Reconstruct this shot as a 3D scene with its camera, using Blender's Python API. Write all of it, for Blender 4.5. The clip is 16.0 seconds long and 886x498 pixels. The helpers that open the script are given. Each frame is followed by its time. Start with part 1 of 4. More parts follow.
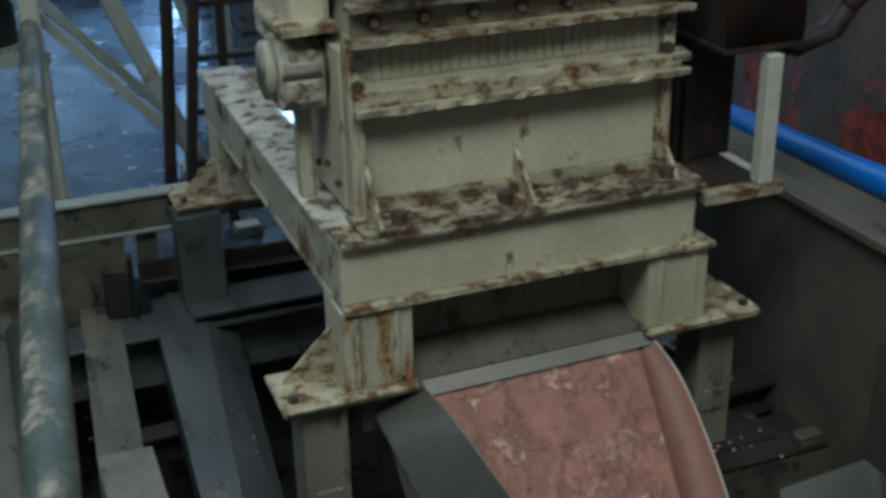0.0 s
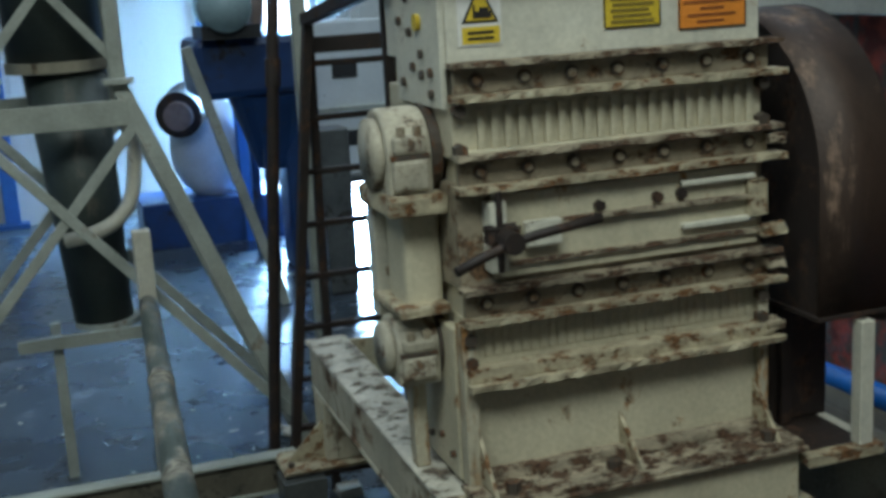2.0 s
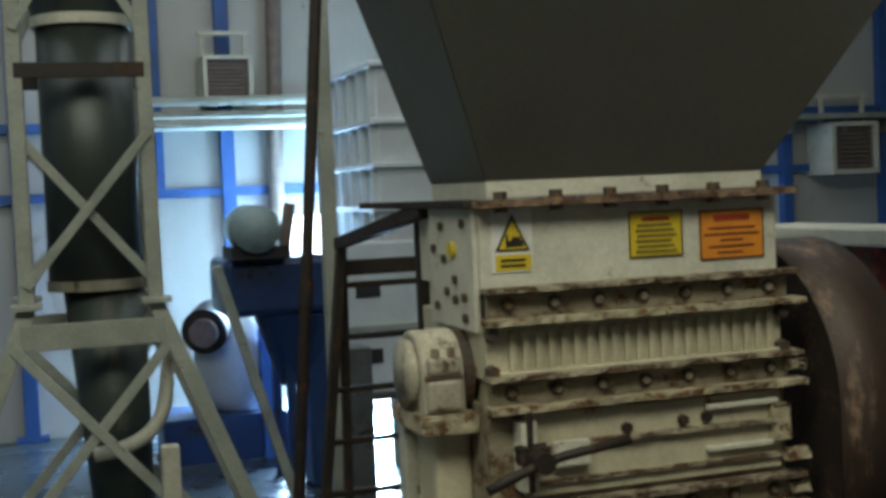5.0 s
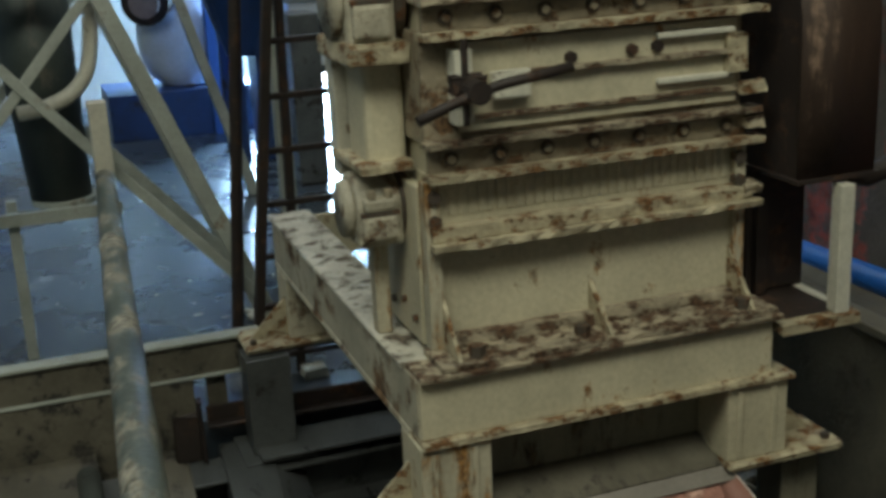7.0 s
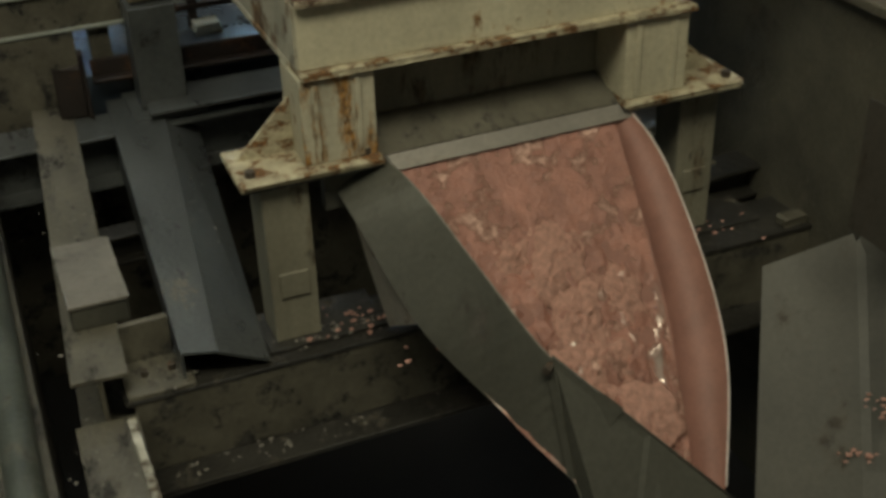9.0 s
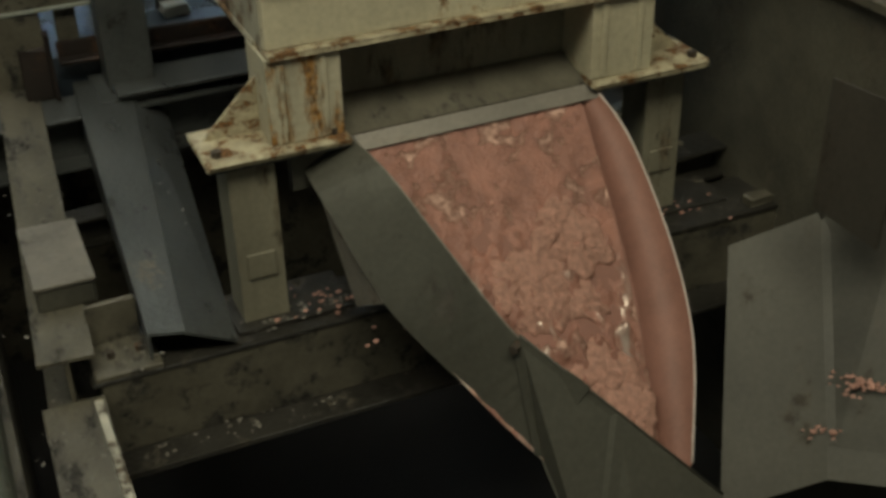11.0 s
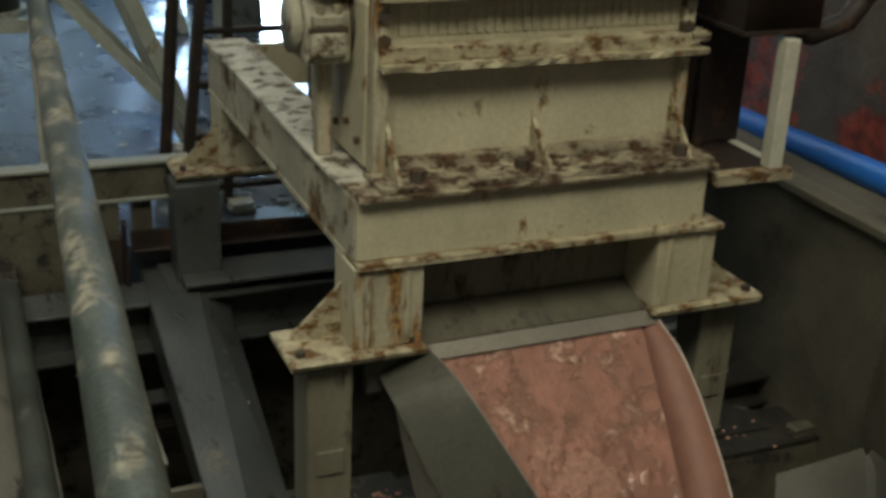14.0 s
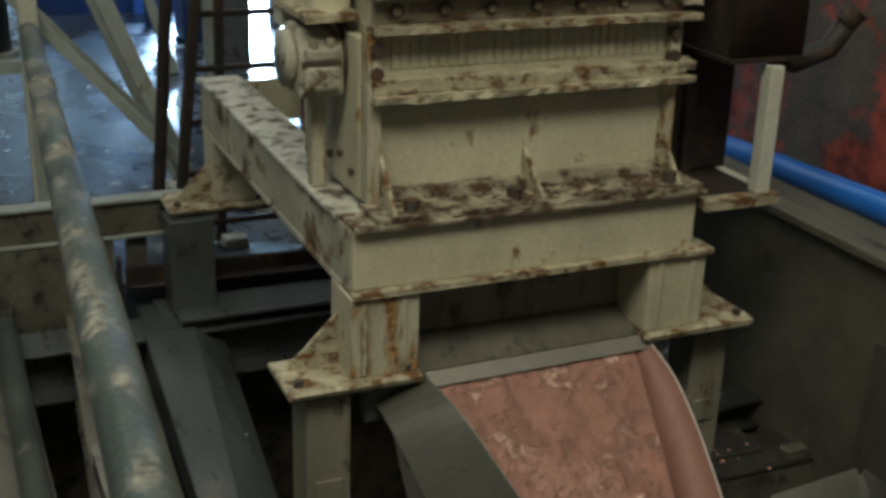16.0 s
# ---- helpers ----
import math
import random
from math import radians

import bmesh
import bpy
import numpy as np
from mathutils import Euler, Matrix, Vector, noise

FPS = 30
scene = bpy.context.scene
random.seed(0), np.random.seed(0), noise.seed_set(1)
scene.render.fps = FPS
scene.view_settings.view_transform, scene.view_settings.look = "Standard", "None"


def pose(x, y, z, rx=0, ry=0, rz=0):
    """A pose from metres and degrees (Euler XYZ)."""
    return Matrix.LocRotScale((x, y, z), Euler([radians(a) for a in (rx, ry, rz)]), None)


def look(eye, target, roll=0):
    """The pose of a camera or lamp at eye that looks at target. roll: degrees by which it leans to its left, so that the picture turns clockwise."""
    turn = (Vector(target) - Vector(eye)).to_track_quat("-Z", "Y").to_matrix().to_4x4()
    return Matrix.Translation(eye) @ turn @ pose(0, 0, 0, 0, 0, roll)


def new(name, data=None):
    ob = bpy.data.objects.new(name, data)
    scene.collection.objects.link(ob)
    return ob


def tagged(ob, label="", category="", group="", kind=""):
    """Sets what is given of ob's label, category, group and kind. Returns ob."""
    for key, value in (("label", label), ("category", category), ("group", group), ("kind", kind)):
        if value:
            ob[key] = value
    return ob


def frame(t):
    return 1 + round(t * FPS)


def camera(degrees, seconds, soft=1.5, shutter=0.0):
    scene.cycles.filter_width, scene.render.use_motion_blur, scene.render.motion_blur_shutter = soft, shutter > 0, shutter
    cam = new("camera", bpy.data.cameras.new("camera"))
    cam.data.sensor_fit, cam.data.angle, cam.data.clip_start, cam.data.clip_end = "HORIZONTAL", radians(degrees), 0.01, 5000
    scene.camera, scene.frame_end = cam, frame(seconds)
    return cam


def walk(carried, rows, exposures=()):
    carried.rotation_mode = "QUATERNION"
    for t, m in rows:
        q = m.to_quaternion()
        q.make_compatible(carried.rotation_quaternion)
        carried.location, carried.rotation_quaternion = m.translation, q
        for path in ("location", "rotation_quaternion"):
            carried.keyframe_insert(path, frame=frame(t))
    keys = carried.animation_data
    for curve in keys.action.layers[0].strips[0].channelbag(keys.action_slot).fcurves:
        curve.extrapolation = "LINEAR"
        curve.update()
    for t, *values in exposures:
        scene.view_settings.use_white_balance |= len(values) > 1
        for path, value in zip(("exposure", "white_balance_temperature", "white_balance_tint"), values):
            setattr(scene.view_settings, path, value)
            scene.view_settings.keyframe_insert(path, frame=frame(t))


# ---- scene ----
cam = camera(40.0, 16.0, soft=3.6)
PATH = [
    (0, (-0.934, -3.065, 2.286), (-0.275, -1.365, 1.463), -1.1),
    (0.5, (-1.003, -3.082, 2.31), (-0.35, -1.345, 1.563), -0.8),
    (1, (-1.066, -3.083, 2.379), (-0.422, -1.32, 1.688), -1.3),
    (1.5, (-1.091, -3.137, 2.409), (-0.462, -1.335, 1.812), -1.9),
    (2, (-1.104, -3.167, 2.442), (-0.491, -1.317, 1.996), -3.3),
    (2.5, (-1.128, -3.24, 2.477), (-0.518, -1.356, 2.196), -4.4),
    (3, (-1.141, -3.282, 2.491), (-0.55, -1.376, 2.346), -4.7),
    (5.5, (-1.206, -3.279, 2.451), (-0.576, -1.383, 2.362), -2.3),
    (6, (-1.126, -3.194, 2.361), (-0.495, -1.315, 2.089), -2.5),
    (6.5, (-1.072, -3.138, 2.281), (-0.447, -1.293, 1.826), -2.8),
    (7, (-1.032, -3.063, 2.243), (-0.404, -1.257, 1.657), -2.7),
    (7.5, (-0.991, -3.035, 2.185), (-0.366, -1.272, 1.476), -2.8),
    (8, (-0.958, -3.013, 2.109), (-0.331, -1.31, 1.269), -1.7),
    (8.5, (-0.904, -3.001, 2.029), (-0.279, -1.374, 1.049), -1.6),
    (9, (-0.872, -3.017, 1.983), (-0.233, -1.429, 0.948), -1.8),
    (9.5, (-0.858, -3.031, 1.969), (-0.201, -1.466, 0.911), -1.5),
    (12, (-0.859, -3.046, 1.98), (-0.176, -1.486, 0.932), -1.0),
    (12.5, (-0.913, -3.054, 2.026), (-0.193, -1.466, 1.046), -0.2),
    (13, (-1.089, -3.022, 2.087), (-0.44, -1.337, 1.226), 2.7),
    (13.5, (-1.124, -3.052, 2.107), (-0.45, -1.347, 1.308), 2.6),
    (14, (-1.114, -3.075, 2.094), (-0.381, -1.381, 1.322), 2.7),
    (14.5, (-1.135, -3.083, 2.097), (-0.399, -1.387, 1.334), 2.9),
    (15, (-1.177, -3.095, 2.101), (-0.428, -1.39, 1.371), 4.5),
    (15.5, (-1.17, -3.112, 2.094), (-0.421, -1.399, 1.384), 2.9),
    (16, (-1.152, -3.119, 2.088), (-0.395, -1.412, 1.374), 1.9),
]
walk(cam, [(t, look(eye, target, roll)) for t, eye, target, roll in PATH],
     [(0, -0.06, 5250, 9), (1.5, -0.02, 5350, 8), (3.0, -0.12, 5850, 9), (5.5, -0.27, 6450, 9), (6.3, -0.26, 6500, 9), (7.5, -0.05, 6250, 9), (9.0, -0.05, 6900, 10), (12.5, 0.0, 6950, 10), (14.5, -0.07, 6700, 11), (16, -0.07, 6450, 10)])

# ---- world, lights, exposure ----
world = bpy.data.worlds.new("hall_sky")
scene.world = world
world.use_nodes = True
wn = world.node_tree
sky = wn.nodes.new("ShaderNodeTexSky")
sky.sky_type, sky.sun_disc = "NISHITA", False
sky.sun_elevation, sky.sun_rotation = radians(40), radians(20)
wn.links.new(sky.outputs[0], wn.nodes["Background"].inputs[0])
wn.nodes["Background"].inputs[1].default_value = 0.12


def area(name, at, aim, sx, sy, power, colour):
    data = bpy.data.lights.new(name, "AREA")
    data.shape, data.size, data.size_y, data.energy, data.color = "RECTANGLE", sx, sy, power, colour
    ob = new(name, data)
    ob.matrix_world = look(at, aim)
    return ob


area("skylight_back", (0.5, 6.5, 6.85), (0.5, 6.5, 0), 9.0, 1.2, 160, (0.88, 0.97, 0.97))
area("skylight_front", (-1.5, -3.2, 6.85), (-1.0, -1.7, 0), 7.0, 2.4, 600, (0.99, 1.0, 0.83))
area("skylight_middle", (0.5, 2.6, 6.85), (0.5, 2.6, 0), 9.0, 1.0, 140, (0.92, 0.98, 1.0))
area("doorway_light", (2.05, 9.92, 1.3), (0.2, 3.6, 0.1), 1.25, 2.2, 2700, (0.42, 0.70, 1.0))

# ---- materials ----


def mat(name, base, rough=0.6, metal=0.0, dark=0.6, scale=6.0, bump=0.15, stain=None, cover=0.0, stain_scale=4.0, streak=(1, 1, 1), fine=60.0, gloss=0.12, local=False, deep=0.3):
    m = bpy.data.materials.new(name)
    m.use_nodes = True
    nt = m.node_tree
    N, L = nt.nodes, nt.links
    b = N["Principled BSDF"]
    b.inputs["Metallic"].default_value = metal
    tc = N.new("ShaderNodeTexCoord")
    mp = N.new("ShaderNodeMapping")
    mp.inputs["Scale"].default_value = streak
    geo = N.new("ShaderNodeNewGeometry")
    L.new(tc.outputs["Object"] if local else geo.outputs["Position"], mp.inputs[0])
    n1 = N.new("ShaderNodeTexNoise")
    n1.inputs["Scale"].default_value, n1.inputs["Detail"].default_value, n1.inputs["Roughness"].default_value = scale, 6, 0.65
    n2 = N.new("ShaderNodeTexNoise")
    n2.inputs["Scale"].default_value, n2.inputs["Detail"].default_value = fine, 4
    L.new(mp.outputs[0], n1.inputs[0])
    L.new(tc.outputs["Object"], n2.inputs[0])
    r1 = N.new("ShaderNodeValToRGB")
    r1.color_ramp.elements[0].position, r1.color_ramp.elements[1].position = 0.3, 0.68
    r1.color_ramp.elements[0].color = (*[c * dark for c in base], 1)
    r1.color_ramp.elements[1].color = (*base, 1)
    L.new(n1.outputs[0], r1.inputs[0])
    mx = N.new("ShaderNodeMixRGB")
    mx.blend_type = "MULTIPLY"
    mx.inputs[0].default_value = 0.35
    L.new(r1.outputs[0], mx.inputs[1])
    L.new(n2.outputs[0], mx.inputs[2])
    colour = mx.outputs[0]
    ro = N.new("ShaderNodeMapRange")
    ro.inputs[3].default_value, ro.inputs[4].default_value = max(0.02, rough - gloss), min(1, rough + gloss)
    L.new(n1.outputs[0], ro.inputs[0])
    rough_out = ro.outputs[0]
    height = n2.outputs[0]
    if stain:
        n3 = N.new("ShaderNodeTexNoise")
        n3.inputs["Scale"].default_value, n3.inputs["Detail"].default_value, n3.inputs["Roughness"].default_value = stain_scale, 8, 0.72
        L.new(mp.outputs[0], n3.inputs[0])
        r3 = N.new("ShaderNodeValToRGB")
        edge = 0.72 - 0.4 * cover
        r3.color_ramp.elements[0].position, r3.color_ramp.elements[1].position = edge - 0.035, edge + 0.045
        L.new(n3.outputs[0], r3.inputs[0])
        rc = N.new("ShaderNodeValToRGB")
        rc.color_ramp.elements[0].color = (*[c * deep for c in stain], 1)
        rc.color_ramp.elements[1].color = (*stain, 1)
        rc.color_ramp.elements[0].position, rc.color_ramp.elements[1].position = 0.38, 0.62
        n4 = N.new("ShaderNodeTexNoise")
        n4.inputs["Scale"].default_value, n4.inputs["Detail"].default_value = stain_scale * 5, 6
        L.new(tc.outputs["Object"], n4.inputs[0])
        L.new(n4.outputs[0], rc.inputs[0])
        m2 = N.new("ShaderNodeMixRGB")
        L.new(r3.outputs[0], m2.inputs[0])
        L.new(colour, m2.inputs[1])
        L.new(rc.outputs[0], m2.inputs[2])
        colour = m2.outputs[0]
        m3 = N.new("ShaderNodeMath")
        m3.operation = "MAXIMUM"
        m4 = N.new("ShaderNodeMath")
        m4.operation = "MULTIPLY"
        m4.inputs[1].default_value = 0.85
        L.new(r3.outputs[0], m4.inputs[0])
        L.new(m4.outputs[0], m3.inputs[0])
        L.new(rough_out, m3.inputs[1])
        rough_out = m3.outputs[0]
        ad = N.new("ShaderNodeMath")
        ad.operation = "SUBTRACT"
        L.new(n2.outputs[0], ad.inputs[0])
        L.new(r3.outputs[0], ad.inputs[1])
        height = ad.outputs[0]
    L.new(colour, b.inputs["Base Color"])
    L.new(rough_out, b.inputs["Roughness"])
    bp = N.new("ShaderNodeBump")
    bp.inputs["Strength"].default_value, bp.inputs["Distance"].default_value = bump, 0.01
    L.new(height, bp.inputs["Height"])
    L.new(bp.outputs[0], b.inputs["Normal"])
    return m


def glow(name, colour, strength):
    m = bpy.data.materials.new(name)
    m.use_nodes = True
    b = m.node_tree.nodes["Principled BSDF"]
    b.inputs["Base Color"].default_value = (*colour, 1)
    b.inputs["Emission Color"].default_value = (*colour, 1)
    b.inputs["Emission Strength"].default_value = strength
    return m


RUST = (0.20, 0.085, 0.03)
M_CREAM = mat("cream_paint", (0.65, 0.585, 0.405), 0.5, dark=0.66, scale=4, stain=(0.27, 0.135, 0.045), cover=0.24, stain_scale=8, streak=(1, 1, 0.6), bump=0.2)
M_FLANGE = mat("chipped_cream_flange", (0.60, 0.52, 0.34), 0.6, dark=0.45, scale=16, stain=(0.21, 0.10, 0.032), cover=0.47, stain_scale=22, streak=(0.7, 0.8, 1.1), bump=0.5)
M_RUSTY = mat("cream_with_rust_runs", (0.62, 0.56, 0.40), 0.6, dark=0.6, scale=7, stain=(0.36, 0.18, 0.05), cover=0.47, stain_scale=11, streak=(1, 1, 0.22), bump=0.3)
M_GRIME = mat("cream_under_brown_grime", (0.36, 0.30, 0.20), 0.65, dark=0.5, scale=9, stain=(0.16, 0.09, 0.04), cover=0.44, stain_scale=14, streak=(0.6, 1, 0.9), bump=0.4)
M_SIDE = mat("cream_with_brown_patches", (0.58, 0.53, 0.39), 0.55, dark=0.6, scale=5, stain=(0.19, 0.11, 0.05), cover=0.42, stain_scale=4.5, bump=0.3)
M_CHIPPED = mat("flaked_cream_top", (0.66, 0.62, 0.50), 0.65, dark=0.6, scale=9, stain=(0.17, 0.13, 0.09), cover=0.44, stain_scale=13, bump=0.7)
M_LIP = mat("scuffed_lip_steel", (0.29, 0.26, 0.215), 0.45, 0.2, dark=0.6, scale=6, stain=(0.20, 0.16, 0.12), cover=0.32, stain_scale=6, streak=(0.4, 1, 1), bump=0.2)
M_STEEL = mat("bare_sheet_steel", (0.098, 0.092, 0.073), 0.55, 0.3, dark=0.6, scale=3, stain=(0.07, 0.06, 0.045), cover=0.3, stain_scale=4, streak=(1, 1, 0.4), bump=0.06, deep=0.6)
M_DIRT = mat("dirt_crusted_plate", (0.52, 0.44, 0.30), 0.8, dark=0.42, scale=14, stain=(0.125, 0.068, 0.034), cover=0.54, stain_scale=18, streak=(0.7, 1, 1.2), bump=0.6)
M_BOLT = mat("dark_bolt_steel", (0.10, 0.08, 0.06), 0.6, 0.3, stain=RUST, cover=0.4, stain_scale=30)
M_DARK = mat("rust_and_shade_dark_steel", (0.028, 0.018, 0.013), 0.65, 0.1, stain=(0.07, 0.035, 0.018), cover=0.42, stain_scale=9)
M_GUARD = mat("rusted_guard_steel", (0.085, 0.052, 0.035), 0.6, 0.1, dark=0.4, scale=6, stain=(0.23, 0.15, 0.10), cover=0.42, stain_scale=5, streak=(1, 1, 0.2), bump=0.25)
M_BROWN = mat("brown_rusted_flange", (0.30, 0.19, 0.11), 0.75, dark=0.5, scale=15, stain=(0.11, 0.055, 0.028), cover=0.5, stain_scale=18, bump=0.5)
M_HOPPER = mat("dark_grey_hopper_paint", (0.115, 0.115, 0.095), 0.42, dark=0.85, scale=2.5, bump=0.05)
M_BEAM = mat("grease_and_shade_grey_steel", (0.145, 0.152, 0.145), 0.30, 0.35, dark=0.5, scale=5, stain=(0.06, 0.055, 0.05), cover=0.30, stain_scale=8, streak=(1, 0.35, 1), bump=0.25)
M_PITBEAM = mat("dirty_olive_steel", (0.165, 0.148, 0.108), 0.5, 0.15, dark=0.5, scale=6, stain=(0.05, 0.045, 0.036), cover=0.42, stain_scale=9, streak=(1, 0.4, 1), bump=0.3)
M_LEG = mat("olive_leg_paint", (0.28, 0.255, 0.18), 0.6, dark=0.6, scale=6, stain=(0.13, 0.10, 0.06), cover=0.35, stain_scale=7, streak=(1, 1, 0.3))
M_SHEET = mat("grey_chute_steel", (0.125, 0.12, 0.095), 0.42, 0.4, dark=0.7, scale=3, stain=(0.085, 0.075, 0.06), cover=0.25, stain_scale=5, streak=(1, 1, 0.4), bump=0.06, deep=0.6)
M_PINK = mat("pink_dust_coat", (0.34, 0.157, 0.115), 0.6, dark=0.7, scale=9, stain=(0.33, 0.25, 0.21), cover=0.12, stain_scale=9, streak=(1, 1, 0.5), bump=0.25, fine=180)
M_BED = mat("pink_film_on_steel", (0.47, 0.215, 0.155), 0.5, dark=0.55, scale=11, stain=(0.66, 0.40, 0.31), cover=0.38, stain_scale=9, bump=0.8, fine=90, deep=0.85)
nt = M_BED.node_tree
nz = nt.nodes.new("ShaderNodeTexNoise")
nz.inputs["Scale"].default_value, nz.inputs["Detail"].default_value, nz.inputs["Roughness"].default_value = 7.5, 5, 0.6
tc_ = nt.nodes.new("ShaderNodeTexCoord")
mp_ = nt.nodes.new("ShaderNodeMapping")
mp_.inputs["Scale"].default_value = (1.3, 0.55, 0.55)
nt.links.new(tc_.outputs["Object"], mp_.inputs[0])
nt.links.new(mp_.outputs[0], nz.inputs[0])
rp = nt.nodes.new("ShaderNodeValToRGB")
rp.color_ramp.elements[0].position, rp.color_ramp.elements[1].position = 0.52, 0.62
nt.links.new(nz.outputs[0], rp.inputs[0])
sx_ = nt.nodes.new("ShaderNodeSeparateXYZ")
nt.links.new(tc_.outputs["Object"], sx_.inputs[0])
mr_ = nt.nodes.new("ShaderNodeMapRange")
mr_.inputs[1].default_value, mr_.inputs[2].default_value, mr_.inputs[3].default_value, mr_.inputs[4].default_value = -0.42, -0.62, 0.0, 0.85
nt.links.new(sx_.outputs[1], mr_.inputs[0])
mm_ = nt.nodes.new("ShaderNodeMath")
mm_.operation = "MULTIPLY"
nt.links.new(rp.outputs[0], mm_.inputs[0])
nt.links.new(mr_.outputs[0], mm_.inputs[1])
steel = nt.nodes.new("ShaderNodeBsdfPrincipled")
steel.inputs["Base Color"].default_value, steel.inputs["Metallic"].default_value, steel.inputs["Roughness"].default_value = (0.66, 0.56, 0.48, 1), 0.75, 0.3
ms = nt.nodes.new("ShaderNodeMixShader")
nt.links.new(mm_.outputs[0], ms.inputs[0])
nt.links.new(nt.nodes["Principled BSDF"].outputs[0], ms.inputs[1])
nt.links.new(steel.outputs[0], ms.inputs[2])
nt.links.new(ms.outputs[0], nt.nodes["Material Output"].inputs[0])
M_CHIP = mat("pink_granulate", (0.64, 0.34, 0.26), 0.7, dark=0.55, scale=30, bump=0.8, fine=150)
M_CHIPLIGHT = mat("pale_flakes", (0.72, 0.62, 0.55), 0.4, dark=0.7, scale=25, bump=0.4, fine=140)
M_RAFT = mat("sliding_pink_granulate", (0.68, 0.36, 0.27), 0.5, dark=0.5, scale=40, bump=1.0, fine=160, local=True)
M_CONC = mat("pit_concrete", (0.135, 0.122, 0.085), 0.85, dark=0.45, scale=3, stain=(0.10, 0.085, 0.058), cover=0.40, stain_scale=2.4, bump=0.4, deep=0.65)
M_FLOOR = mat("wet_hall_floor", (0.058, 0.075, 0.094), 0.28, dark=0.4, scale=1.6, stain=(0.17, 0.18, 0.19), cover=0.28, stain_scale=3.2, bump=0.10, gloss=0.15)
M_PIT = mat("pit_bottom_black", (0.03, 0.028, 0.025), 0.9, scale=4)
M_WALL = mat("white_cladding", (0.54, 0.53, 0.49), 0.6, dark=0.84, scale=0.9, stain=(0.38, 0.35, 0.31), cover=0.24, stain_scale=1.3, streak=(1, 1, 0.3), bump=0.03)
M_RED = mat("red_patched_wall", (0.16, 0.13, 0.10), 0.8, dark=0.4, scale=5, stain=(0.40, 0.07, 0.04), cover=0.50, stain_scale=2.2, bump=0.5)
# Grey on the unseen west and front walls and roof to cut bounced light.
M_GREY = mat("bounce_damping_grey", (0.26, 0.26, 0.24), 0.8, dark=0.7, scale=1.5)
M_BLUE = mat("blue_column_paint", (0.035, 0.115, 0.36), 0.5, dark=0.7, scale=4)
M_PIPEBLUE = mat("blue_plastic_pipe", (0.02, 0.17, 0.62), 0.35, dark=0.75, scale=4, stain=(0.10, 0.13, 0.2), cover=0.15, stain_scale=6)
M_LATTICE = mat("grey_green_lattice_paint", (0.40, 0.42, 0.36), 0.5, dark=0.6, scale=4, stain=(0.20, 0.14, 0.09), cover=0.2, stain_scale=4)
M_DUCT = mat("dark_green_duct_steel", (0.06, 0.073, 0.064), 0.42, 0.3, dark=0.65, scale=2, stain=(0.15, 0.13, 0.10), cover=0.15, stain_scale=2, streak=(1, 1, 0.3))
M_RAIL = mat("worn_galvanised_pipe", (0.105, 0.125, 0.105), 0.42, 0.25, dark=0.5, scale=4, stain=(0.27, 0.25, 0.195), cover=0.46, stain_scale=8, streak=(1, 0.5, 1), bump=0.25)
M_DAMP = mat("damp_green_pipe", (0.10, 0.11, 0.085), 0.5, 0.2, dark=0.5, scale=5, stain=(0.14, 0.13, 0.10), cover=0.3, stain_scale=9, bump=0.3)
# Near-black steel whose colour holds the shade low in the pit.
M_PITBLACK = mat("pit_shade_black_steel", (0.045, 0.041, 0.033), 0.45, 0.2, dark=0.45, scale=6, stain=(0.10, 0.085, 0.06), cover=0.3, stain_scale=10, bump=0.35)
M_DUSTY = mat("dust_covered_box_lid", (0.22, 0.20, 0.165), 0.7, dark=0.65, scale=7, stain=(0.12, 0.105, 0.08), cover=0.3, stain_scale=8, bump=0.3)
M_CAST = mat("dirty_cream_casting", (0.55, 0.50, 0.37), 0.6, dark=0.5, scale=9, stain=(0.16, 0.10, 0.055), cover=0.34, stain_scale=13, bump=0.45)
M_TANK = mat("white_ribbed_tank_paint", (0.72, 0.76, 0.75), 0.5, dark=0.8, scale=2, stain=(0.5, 0.47, 0.42), cover=0.15, stain_scale=2)
M_MOTOR = mat("grey_motor_paint", (0.33, 0.43, 0.42), 0.45, dark=0.75, scale=5)
M_MACHINE = mat("deep_blue_machine_paint", (0.013, 0.045, 0.15), 0.4, dark=0.5, scale=3, stain=(0.03, 0.03, 0.035), cover=0.3, stain_scale=4)
M_BLACK = mat("black_rubber", (0.02, 0.02, 0.02), 0.6, scale=8)
M_FANBOX = mat("brown_fan_grille", (0.25, 0.19, 0.16), 0.7, scale=9)
M_PALE = mat("pale_cream_steel", (0.70, 0.67, 0.54), 0.5, dark=0.7, scale=5, stain=(0.3, 0.2, 0.12), cover=0.2, stain_scale=7)
M_WHITE = mat("white_label", (0.78, 0.76, 0.70), 0.4, dark=0.9, scale=8, bump=0.02)
M_YELLOW = mat("yellow_label", (0.72, 0.52, 0.03), 0.4, dark=0.85, scale=9, bump=0.02)
M_ORANGE = mat("orange_label", (0.80, 0.28, 0.03), 0.4, dark=0.85, scale=9, bump=0.02)
M_INK = mat("black_ink", (0.025, 0.02, 0.015), 0.5, bump=0.0)
M_INKSOFT = mat("faded_ink", (0.26, 0.19, 0.03), 0.5, bump=0.0)
M_INKBROWN = mat("faded_brown_ink", (0.30, 0.09, 0.02), 0.5, bump=0.0)
M_INKRED = mat("red_ink", (0.45, 0.05, 0.02), 0.5, bump=0.0)
M_DAY = glow("bright_daylight", (0.86, 0.92, 1.0), 9.0)

# ---- mesh helpers ----


